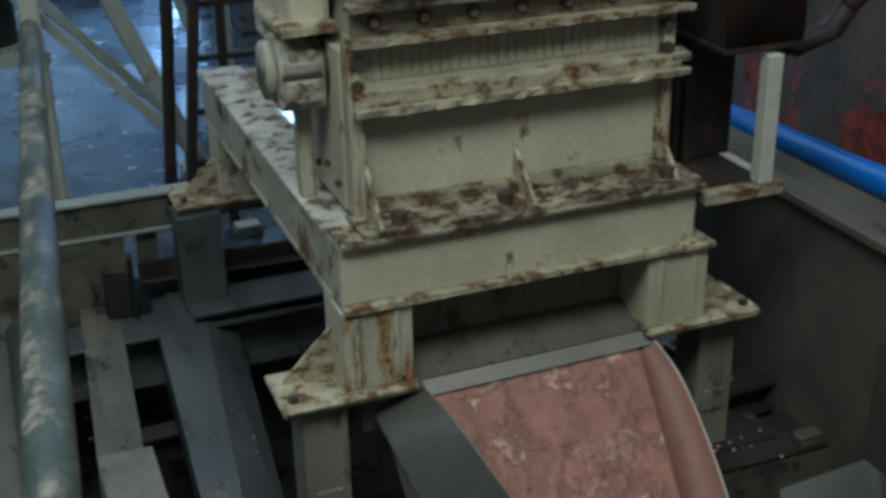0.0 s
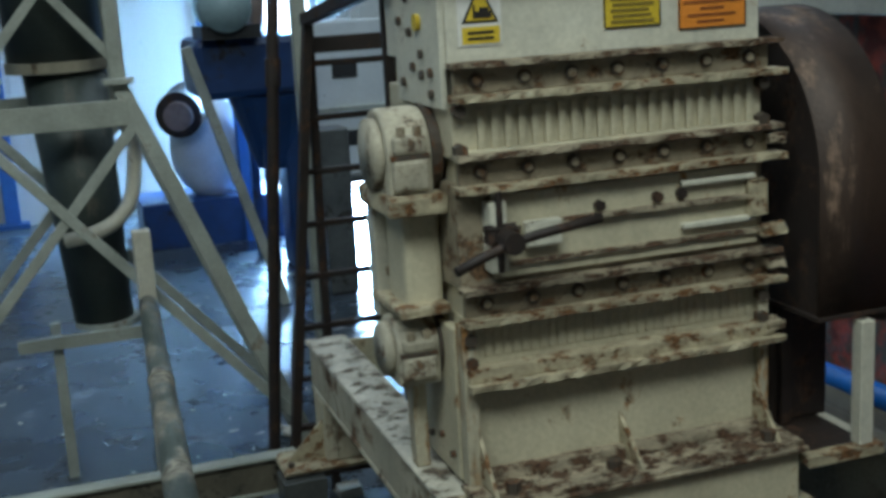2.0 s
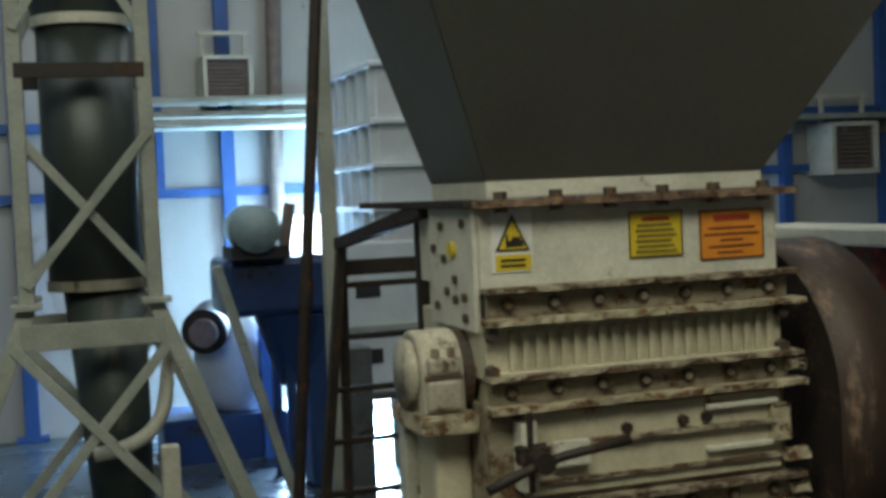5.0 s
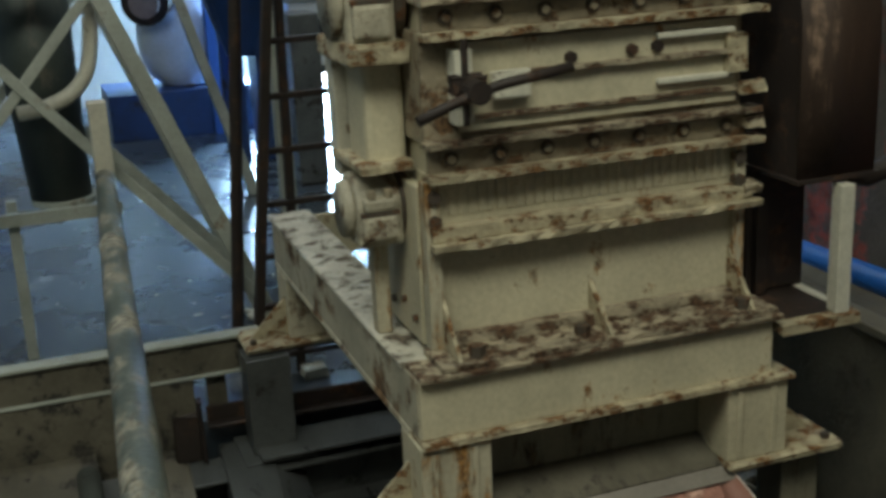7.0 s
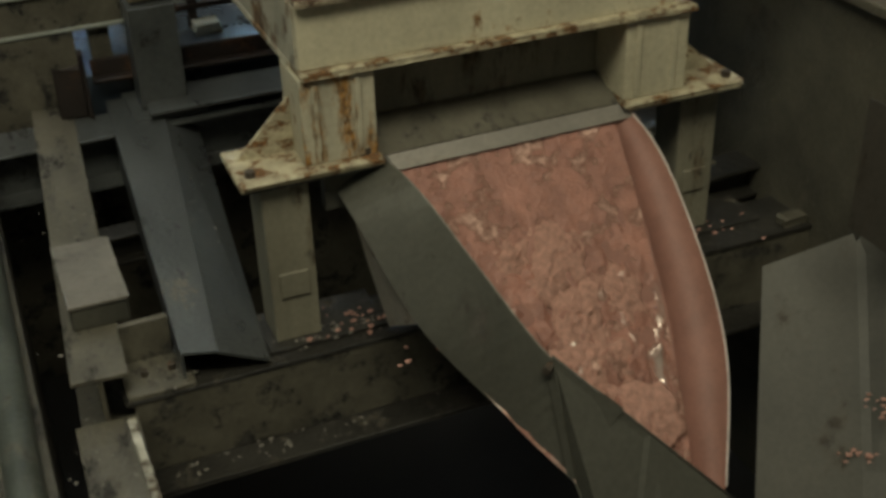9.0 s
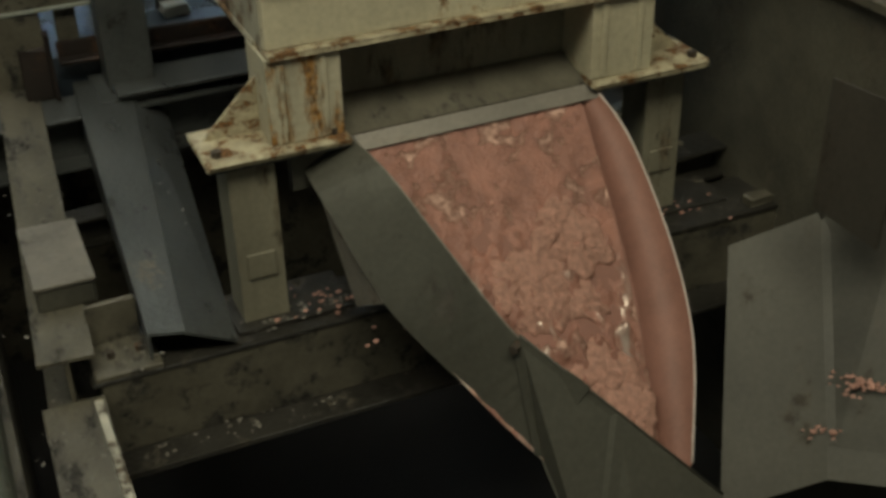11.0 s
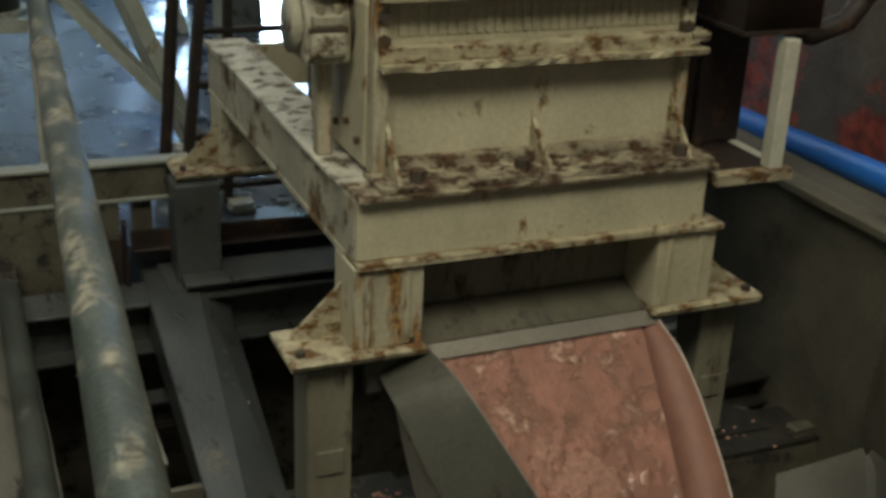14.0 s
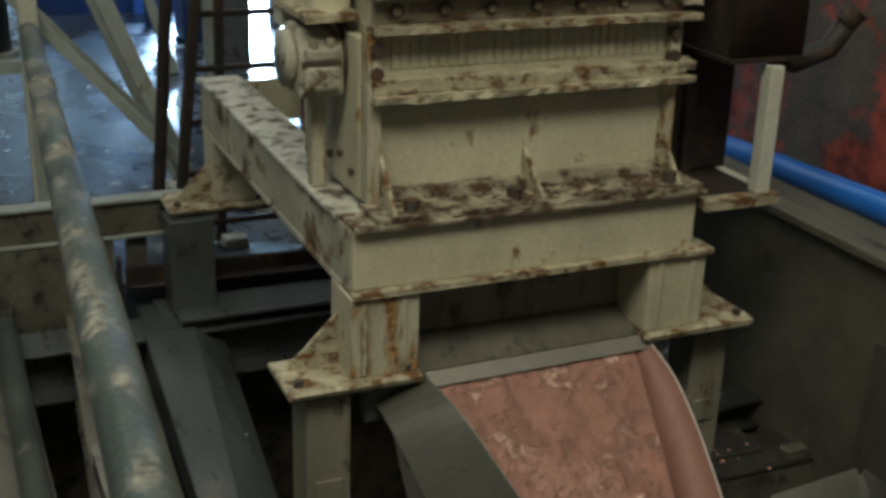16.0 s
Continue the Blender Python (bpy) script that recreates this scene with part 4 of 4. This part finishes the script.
part("under_skirt", sheet(B(), cv([(0.0, -0.215, 0.31), (0.083, -0.43, 0.08)]), cv([(0.02, -0.22, 0.20), (0.05, -0.30, 0.0)]), 0.005), M_LIP, ch, "pale skirt below the chute side")
part("support_bracket", box(B(), -0.55, 0.42, 0.30, 0.34, 0.30, 0.42), M_SHEET, ch)

# neighbouring sheet metal at the pit's right
gu = thing("collecting_chute", (1.2, -0.7, -0.2), "bent grey sheet steel collecting chute dusted with pink chips", "chute")
U = gu.location
part("left_sheet", sheet(B(), [Vector((1.21, -0.46, -0.02)) - U, Vector((0.93, -0.92, -0.62)) - U], [Vector((1.50, -0.52, 0.06)) - U, Vector((1.25, -1.00, -0.55)) - U], 0.006), M_STEEL, gu)
part("right_sheet", sheet(B(), [Vector((1.50, -0.52, 0.06)) - U, Vector((1.25, -1.00, -0.55)) - U], [Vector((1.62, -0.72, 0.10)) - U, Vector((1.50, -1.25, -0.50)) - U], 0.006), M_STEEL, gu)
part("outer_panel", sheet(B(), [Vector((1.30, -0.70, 0.225)) - U, Vector((1.34, -0.93, 0.19)) - U], [Vector((1.30, -0.70, 0.62)) - U, Vector((1.34, -0.93, 0.62)) - U], 0.006), M_STEEL, gu)
part("panel_strut", box(B(), 0.29, 0.39, 0.16, 0.20, 0.05, 0.55), M_STEEL, gu)

# ---- right hand background ----
structure("wall_red", box(B(), 2.15, 2.35, -3.0, 1.95, 0.60, 2.17), M_RED, "dark patched partition wall with red paint", "wall")
structure("beam_white", box(B(), 2.05, 2.40, -3.0, 1.97, 2.174, 2.25, 0.01), M_PALE, "pale steel beam on the partition wall", "beam")
bp_ = thing("blue_pipe", (1.9, 0.0, 0.70), "blue plastic pipe lying along the concrete ledge", "pipe")
part("pipe", tube(B(), [(0.0, -3.2, 0.06), (0.0, 0.0, 0.04), (0.0, 1.0, 0.0), (0.02, 1.68, -0.01)], 0.055, 20), M_PIPEBLUE, bp_)
for py in (-1.5, 0.9):
    part("saddle", box(B(), -0.08, 0.08, py - 0.04, py + 0.04, -0.11, -0.02, 0.006), M_CONC, bp_)

# ---- ladder and service frame behind the machine ----
lad = thing("ladder", (0.0, 2.0, HF), "dark brown steel ladder standing behind the machine", "ladder")
part("stile", bar(B(), (-0.18, 0, 0.0), (0.06, 0.0, 2.16), 0.040, 0.06), M_DARK, lad)
part("stile", bar(B(), (0.035, 0.06, 0.0), (0.075, 0.06, 2.14), 0.036, 0.05), M_DARK, lad)
part("stile", bar(B(), (0.46, 0.10, 0.0), (0.46, 0.10, 2.16), 0.040, 0.05), M_DARK, lad)
for i in range(9):
    z = 0.10 + 0.235 * i
    part("rung", box(B(), -0.16 + 0.026 * i, 0.46, 0.03, 0.07, z - 0.013, z + 0.013, 0.004), M_DARK, lad)
arm = thing("service_frame", (0.0, 1.3, 2.25), "brown steel service frame beside the hopper", "frame")
part("top_bar", bar(B(), (0.05, 0.70, 0.02), (-0.02, -0.80, 0.17), 0.05, 0.05, (0, 0, 1)), M_DARK, arm)
part("cross_bar", bar(B(), (0.05, 0.72, -0.09), (0.48, 0.72, -0.09), 0.07, 0.05), M_DARK, arm)
part("inner_post", bar(B(), (0.06, -0.50, -1.30), (0.06, -0.50, 0.15), 0.04, 0.04), M_DARK, arm)
pole = thing("standpipe", (-0.15, 2.25, HF), "thin dark standpipe leaning past the ladder", "standpipe")
part("pipe", rod(B(), (-0.07, 0, 0), (0.30, -0.02, 4.5), 0.028), M_DARK, pole)
part("coupling", rod(B(), (0.085, -0.01, 1.88), (0.095, -0.01, 2.0), 0.036), M_DARK, pole)
pole2 = tagged(part("column", box(B(), 0.25, 0.33, 3.2, 3.28, HF, 4.4, 0.005), M_LATTICE), "slim pale steel column behind the ladder", "column")

# ---- lattice tower with duct ----
tw = thing("lattice_tower", (-0.995, 2.9, HF), "grey-green steel lattice tower with crossed braces", "lattice tower")
for ty in (-0.30, 0.30):
    for s in (-1, 1):
        part("upper_post", angle_bar(B(), (s * 0.29, ty, 1.90), (s * 0.285, ty, 4.6), 0.07, 0.012), M_LATTICE, tw)
        part("lower_leg", angle_bar(B(), (s * 0.29, ty, 1.92), (s * 1.04, ty - 0.25, 0.0), 0.075, 0.012), M_LATTICE, tw)
        part("splice_plate", box(B(), s * 0.29 - 0.07, s * 0.29 + 0.07, ty - 0.06, ty + 0.06, 1.92, 1.945, 0.003), M_LATTICE, tw)
        part("upper_brace", bar(B(), (-s * 0.29, ty - 0.02 * s, 2.02), (s * 0.29, ty - 0.02 * s, 2.72), 0.045, 0.012), M_LATTICE, tw)
        part("lower_brace", bar(B(), (-s * 0.36, ty - 0.03 - 0.012 * s, 1.75), (s * 0.93, ty - 0.27 - 0.012 * s, 0.29), 0.05, 0.012), M_LATTICE, tw)
        part("top_brace", bar(B(), (-s * 0.29, ty - 0.02 * s, 3.2), (s * 0.29, ty - 0.02 * s, 4.2), 0.045, 0.012), M_LATTICE, tw)
    part("girt", box(B(), -0.32, 0.32, ty - 0.03, ty - 0.015, 1.73, 1.85, 0.003), M_LATTICE, tw)
    part("girt", box(B(), -0.29, 0.29, ty - 0.01, ty + 0.015, 2.98, 3.05, 0.003), M_DARK, tw)
duct = thing("cyclone_duct", (-0.955, 2.95, 0.75), "dark green vertical steel duct inside the lattice tower", "duct")
smooth(part("barrel", rod(B(), (0, 0, 1.36), (0, 0, 2.62), 0.225, seg=40), M_DUCT, duct))
smooth(part("lower_barrel", rod(B(), (0.08, 0, 0.10), (0.03, 0, 1.36), 0.145, 0.195, seg=40), M_DUCT, duct))
part("joint_ring", rod(B(), (0, 0, 1.33), (0, 0, 1.38), 0.235, seg=40), M_LEG, duct)
part("cone", rod(B(), (0, 0, 2.62), (0, 0, 3.3), 0.225, 0.42, seg=40), M_DUCT, duct)
part("collar", rod(B(), (0, 0, 2.60), (0, 0, 2.65), 0.25, seg=40), M_PALE, duct)
part("bottom_flange", rod(B(), (0.095, 0, 0.07), (0.095, 0, 0.10), 0.16, seg=40), M_LATTICE, duct)
for lx, ly in ((-0.16, -0.14), (0.30, -0.14), (-0.16, 0.14), (0.30, 0.14)):
    part("stand_leg", box(B(), lx - 0.025, lx + 0.025, ly - 0.025, ly + 0.025, -0.65, 0.07), M_LATTICE, duct)
part("stand_bar", box(B(), -0.34, 0.34, -0.20, -0.17, 0.02, 0.08), M_LATTICE, duct)
bend = tagged(part("bent_pipe", tube(B(), dense([(-1.02, 2.72, 1.30), (-0.90, 2.70, 1.32), (-0.77, 2.70, 1.38), (-0.69, 2.70, 1.50), (-0.66, 2.70, 1.74), (-0.70, 2.72, 1.84)], 5), 0.035), M_PALE), "cream bent pipe curving round the duct", "pipe")

# ---- far side of the hall ----
for cx in (-4.25, -2.8, -1.4, 0.74, 2.9, 4.3, 6.3, 7.72, 9.2):
    t = thing("wall_column", (cx, 9.93, HF), "blue painted steel wall column", "column", "wall columns")
    part("shaft", box(B(), -0.075, 0.075, -0.06, 0.06, 0, 6.8, 0.008), M_BLUE, t)
    part("base", box(B(), -0.16, 0.16, -0.12, 0.06, 0, 0.05), M_BLUE, t)
post_ = thing("wall_post", (0.03, 9.93, 2.65), "slim blue upright between the wall rails", "post")
part("shaft", box(B(), -0.04, 0.04, -0.03, 0.06, 0, 4.3, 0.005), M_BLUE, post_)
for z in (2.6, 3.32):
    t = thing("wall_rail", (0, 9.95, z), "blue painted horizontal wall rail", "rail", "wall rails")
    part("bar", box(B(), -8.9, 13.9, -0.04, 0.04, -0.05, 0.05, 0.005), M_BLUE, t)
walk_ = thing("pipe_rack", (0.9, 9.55, 3.42), "grey pipe rack fixed along the hall wall", "pipe rack")
part("tray", box(B(), -1.4, 2.2, -0.25, 0.38, -0.06, 0.0), M_LATTICE, walk_)
part("pipe", rod(B(), (-1.4, -0.28, 0.10), (2.2, -0.28, 0.10), 0.05), M_LATTICE, walk_)
part("pipe", rod(B(), (-1.4, -0.30, -0.14), (2.2, -0.30, -0.14), 0.06), M_LATTICE, walk_)
drop = tagged(part("drop_pipe", rod(B(), (1.22, 9.85, 2.0), (1.38, 9.85, 6.9), 0.085), M_FANBOX), "grey-brown drop pipe on the hall wall", "pipe")


def fan_unit(x, z, s, label):
    t = thing("fan_unit", (x, 9.62, z), label, "fan unit", "fan units")
    part("case", box(box(box(box(B(), -0.42 * s, -0.36 * s, -0.2, 0.36, 0, 0.8 * s), 0.36 * s, 0.42 * s, -0.2, 0.36, 0, 0.8 * s), -0.36 * s, 0.36 * s, -0.2, 0.36, 0, 0.06), -0.36 * s, 0.36 * s, -0.2, 0.36, 0.74 * s, 0.8 * s), M_PALE, t)
    part("grille", box(B(), -0.36 * s, 0.36 * s, -0.10, 0.0, 0.06, 0.74 * s), M_FANBOX, t)
    for i in range(9):
        part("slat", box(B(), -0.36 * s, 0.36 * s, -0.15, -0.102, 0.09 + i * 0.07 * s, 0.115 + i * 0.07 * s), M_FANBOX, t)
    part("bracket", box(B(), -0.40 * s, -0.35 * s, 0.05, 0.10, 0.8 * s, 1.2 * s), M_PALE, t)
    part("bracket", box(B(), 0.35 * s, 0.40 * s, 0.05, 0.10, 0.8 * s, 1.2 * s), M_PALE, t)
    part("hanger", box(B(), -0.45 * s, 0.45 * s, 0.04, 0.12, 1.2 * s, 1.27 * s), M_PALE, t)
    return t


fan_unit(0.72, 3.52, 0.60, "wall fan unit with brown grille in a pale frame")
fan_unit(8.4, 2.50, 0.80, "wall fan unit with brown grille in a pale frame")

tank = thing("ribbed_tank", (1.62, 7.0, HF), "tall white steel tank with stiffening ribs", "tank")
part("shell", box(B(), 0.0, 1.5, 0.0, 1.6, 1.35, 3.53, 0.02), M_TANK, tank)
for z in (1.75, 2.24, 2.62, 3.0, 3.50):
    part("hoop", box(B(), -0.07, 1.57, -0.07, 1.67, z, z + 0.05, 0.01), M_TANK, tank)
for i in range(5):
    part("rib", box(B(), -0.06, 0.0, 0.02 + 0.38 * i, 0.07 + 0.38 * i, 1.35, 3.53), M_TANK, tank)
for lx, ly in ((0.1, 0.1), (1.4, 0.1), (0.1, 1.5), (1.4, 1.5)):
    part("leg", box(B(), lx - 0.05, lx + 0.05, ly - 0.05, ly + 0.05, 0, 1.35), M_LATTICE, tank)

bin_ = thing("discharge_bin", (1.52, 7.25, HF), "pale steel discharge bin on grey legs below the tank", "bin")
part("body", box(B(), -0.33, 0.62, -0.30, 0.30, 0.66, 1.98, 0.02), M_TANK, bin_)
part("rim", box(B(), -0.36, 0.65, -0.33, 0.33, 1.20, 1.26, 0.01), M_LATTICE, bin_)
part("sill", box(B(), -0.36, 0.65, -0.33, 0.33, 0.60, 0.66, 0.01), M_BEAM, bin_)
part("slot", box(B(), -0.17, 0.05, -0.312, -0.302, 1.50, 1.63, 0.003), M_BLACK, bin_, "dark hand hole")
part("slot", box(B(), -0.17, 0.05, -0.312, -0.302, 0.92, 1.05, 0.003), M_BLACK, bin_, "dark hand hole")
for lx, ly in ((-0.20, -0.25), (0.55, -0.25), (-0.20, 0.25), (0.55, 0.25)):
    part("leg", box(B(), lx - 0.035, lx + 0.035, ly - 0.035, ly + 0.035, 0, 0.60), M_BEAM, bin_)

bm_ = thing("blue_mixer", (0.15, 6.5, HF), "deep blue mixer drum with a round grey motor", "mixer")
part("drum", box(B(), 0.0, 0.90, -0.1, 0.8, 1.45, 1.92, 0.06), M_MACHINE, bm_)
part("hopper_foot", rod(B(), (0.62, 0.2, 0.85), (0.62, 0.2, 1.45), 0.16, 0.36, seg=20), M_MACHINE, bm_)
smooth(part("motor", rod(B(), (0.24, -0.32, 2.16), (0.26, 0.3, 2.16), 0.19, seg=28), M_MOTOR, bm_, "round grey motor end"))
part("stand_column", box(B(), 0.66, 0.92, 0.0, 0.40, 0.0, 1.46, 0.03), M_MACHINE, bm_)
part("motor_seat", box(B(), 0.05, 0.5, -0.25, 0.3, 1.92, 2.02), M_BLACK, bm_)
part("pipe_stub", rod(B(), (0.48, -0.1, 1.95), (0.55, -0.1, 2.35), 0.05), M_FANBOX, bm_)
for lx, ly in ((0.52, 0.70), (0.85, 0.70), (0.52, 0.05), (0.85, 0.05)):
    part("leg", box(B(), lx - 0.035, lx + 0.035, ly - 0.035, ly + 0.035, 0, 1.46), M_MACHINE, bm_)
pump = thing("bag_filter", (0.35, 8.3, HF), "pale sagging filter bag below a brown blower", "filter bag")
part("blower", rod(B(), (-0.20, -0.4, 1.21), (-0.05, 0.0, 1.27), 0.21, seg=24), M_DARK, pump)
part("blower_eye", rod(B(), (-0.22, -0.46, 1.20), (-0.19, -0.39, 1.21), 0.13, seg=24), M_FANBOX, pump)
bag = B()
bmesh.ops.create_icosphere(bag, subdivisions=3, radius=0.42, matrix=Matrix.Translation((0.15, 0, 0.85)) @ Matrix.Diagonal((1, 0.8, 1.2, 1)))
smooth(part("bag", bag, M_TANK, pump))
part("stand", box(B(), -0.6, 0.7, -0.4, 0.4, 0, 0.42), M_MACHINE, pump)
part("post", box(B(), 0.30, 0.45, -0.45, -0.3, 0, 1.2), M_BLUE, pump)
strut = tagged(part("conveyor_strut", bar(B(), (-0.03, 5.5, 2.02), (0.52, 5.5, HF), 0.07, 0.07), M_LATTICE), "slanting pale conveyor strut", "strut")
shelf = thing("cable_cabinet", (0.98, 5.6, HF), "narrow grey steel cabinet on the hall floor", "cabinet")
part("case", box(B(), -0.11, 0.11, -0.1, 0.2, 0.02, 1.25, 0.008), M_BEAM, shelf)
part("plinth", box(B(), -0.10, 0.10, -0.09, 0.19, 0, 0.02), M_BLACK, shelf)
rk = thing("cable_tray", (8.2, 9.6, 3.22), "grey cable tray on the far hall wall", "cable tray")
part("tray", box(B(), -0.9, 1.2, -0.2, 0.34, -0.03, 0.03), M_LATTICE, rk)
for tx in (-0.7, 0.1, 0.9):
    part("bracket", box(B(), tx - 0.03, tx + 0.03, -0.1, 0.34, -0.2, -0.03), M_LATTICE, rk)
for k, (ya, zz) in enumerate(((2.55, 0.02), (2.62, 0.025))):
    tagged(part("hose", tube(B(), dense([(-0.05, ya + 0.3, HF + zz), (0.15, ya, HF + zz), (0.40, ya - 0.25, HF + zz), (0.75, ya - 0.35, HF + zz)], 6), 0.018, 10), M_PALE), "pale hose lying on the wet floor by the ladder", "hose")
rnd = random.Random(77)
deb = B()
for i in range(140):
    x, y = rnd.uniform(-3.2, 0.6), 1.95 + 4.2 * rnd.random() ** 1.4
    r = rnd.uniform(0.004, 0.02)
    bmesh.ops.create_icosphere(deb, subdivisions=1, radius=r, matrix=Matrix.Translation((x, y, HF + 0.002)) @ Euler((0, 0, rnd.random() * 6)).to_matrix().to_4x4() @ Matrix.Diagonal((1.8, 0.7, 0.18, 1)))
tagged(part("floor_debris", ragged(deb, 0.003, 5), M_PALE), "pale flakes scattered on the wet hall floor", "debris", kind="stuff")

# ---- granulate ----


def floor_at(x, y):
    """The height of the chute floor."""
    return 0.536 + 1.05 * y


rnd = random.Random(4)
bed = B()
NU, NV = 70, 90
grid = []
for j in range(NV + 1):
    s = j / NV
    line = []
    for i in range(NU + 1):
        u = i / NU
        y = -0.10 - 0.86 * s
        xl, xr = (0.02 + 0.13 * max(0, 1 - s / 0.25) + 0.06 * s + 0.47 * s * s, 0.858 - 0.02 * s - 0.13 * s * s)
        x = xl + (xr - xl) * u
        q = Vector((x * 9, y * 8, 0))
        lump = noise.fractal(q * 2.9, 0.75, 2.1, 4) * min(1, max(0.08, (s - 0.18) * 2.4))
        edge = min(1, u * 8, (1 - u) * 8)
        line.append(bed.verts.new((x, y, floor_at(x, y) + 0.009 + 0.062 * lump * edge)))
    grid.append(line)
for j in range(NV):
    for i in range(NU):
        bed.faces.new((grid[j][i], grid[j][i + 1], grid[j + 1][i + 1], grid[j + 1][i])).smooth = True
bmesh.ops.recalc_face_normals(bed, faces=bed.faces)
tagged(part("granulate", bed, M_BED), "lumpy film of pink granulate with rubbed shiny steel patches", "granulate", kind="stuff")
loose = B()
for cx, cy, cz, n, spread in ((-0.02, -0.12, -0.086, 26, 0.07), (1.46, -0.90, -0.30, 320, 0.05), (1.33, -0.90, -0.44, 80, 0.05), (0.13, -0.36, -0.09, 5, 0.04), (1.3, -0.1, -0.09, 14, 0.08)):
    for i in range(n):
        r = rnd.uniform(0.003, 0.008)
        bmesh.ops.create_icosphere(loose, subdivisions=1, radius=r, matrix=Matrix.Translation((cx + rnd.gauss(0, spread), cy + rnd.gauss(0, spread * 0.6), cz + rnd.uniform(0, 0.01))) @ Matrix.Diagonal((1.4, 1, 0.6, 1)))
tagged(part("spilled_granulate", ragged(loose, 0.002, 7), M_CHIP), "spilled pink granulate on beams and plates", "granulate", kind="stuff")


def raft_mesh(seed):
    """A thin lumpy raft of packed granulate that feathers out at its rim."""
    r2 = random.Random(seed)
    bm = B()
    rings, seg = 9, 26
    size, shift = r2.uniform(0.05, 0.095), Vector((seed * 3.1, seed * 1.7, 0))
    rows = [[bm.verts.new((0, 0, 0.004))]]
    for k in range(1, rings + 1):
        row = []
        for n in range(seg):
            a = 6.28318 * n / seg
            d = Vector((math.cos(a), math.sin(a), 0))
            rr = size * (1 + 0.55 * noise.noise(d * 1.6 + shift)) * k / rings
            p = Vector((d.x * rr, d.y * rr * 1.25, 0))
            lump = noise.fractal(p * 60 + shift, 0.6, 2.1, 4)
            f = k / rings
            p.z = (0.003 + 0.018 * lump) * (1 - f * f) - 0.014 * f * f
            row.append(bm.verts.new(p))
        rows.append(row)
    for n in range(seg):
        bm.faces.new((rows[0][0], rows[1][n], rows[1][(n + 1) % seg])).smooth = True
    for p, q in zip(rows[1:], rows[2:]):
        for n in range(seg):
            bm.faces.new((p[n], q[n], q[(n + 1) % seg], p[(n + 1) % seg])).smooth = True
    bmesh.ops.recalc_face_normals(bm, faces=bm.faces)
    bmesh.ops.solidify(bm, geom=bm.faces[:], thickness=0.004)
    me = bpy.data.meshes.new("granulate_raft")
    bm.to_mesh(me)
    bm.free()
    me.materials.append(M_RAFT)
    return me


SLIDE = math.degrees(math.atan(1.05))
RAFTS = []
meshes = [raft_mesh(i) for i in range(10)]
for i in range(220):
    ob = new("granulate_raft", meshes[i % 10])
    tagged(ob, "lumpy raft of pink granulate sliding down the chute", "granulate", "sliding granulate")
    RAFTS.append(ob)


def motions():
    """The rafts slide from the outlet down the chute and drop into the pit."""
    r3 = random.Random(17)
    for i, ob in enumerate(RAFTS):
        u, spin = r3.random(), r3.uniform(-50, 50)
        leave = -2.4 + 18.4 * (i + r3.random()) / len(RAFTS)
        slow = r3.uniform(1.8, 2.5)
        stages = ((0.0, 0.13, 0.34), (0.14, 0.02, 0.345), (0.24, -0.10, -0.085), (0.34, -0.21, -0.045), (0.46, -0.34, 0.012), (0.6, -0.48, 0.030), (0.8, -0.71, 0.034), (1.0, -0.93, 0.034))
        path = []
        for s, y, up in stages:
            x = (0.22 + 0.53 * u) * (1 - s) + (0.58 + 0.10 * u) * s
            path.append((leave + slow * s, (x, y, up if y > 0 else floor_at(x, y) + up)))
        path.append((leave + slow + 0.35, (path[-1][1][0] + 0.02, -1.25, -1.28)))
        rows = []
        ts = sorted({0.0, 16.0} | {round(t, 2) for t, _ in path if 0 < t < 16})
        for t in ts:
            if t <= path[0][0]:
                p = path[0][1]
            elif t >= path[-1][0]:
                p = path[-1][1]
            else:
                for (ta, pa), (tb, pb) in zip(path, path[1:]):
                    if ta <= t <= tb:
                        k = (t - ta) / (tb - ta)
                        p = tuple(Vector(pa).lerp(Vector(pb), k))
                        break
            rows.append((t, pose(*p, SLIDE, 0, 0) @ pose(0, 0, 0, 0, 0, spin)))
        walk(ob, rows)


motions()
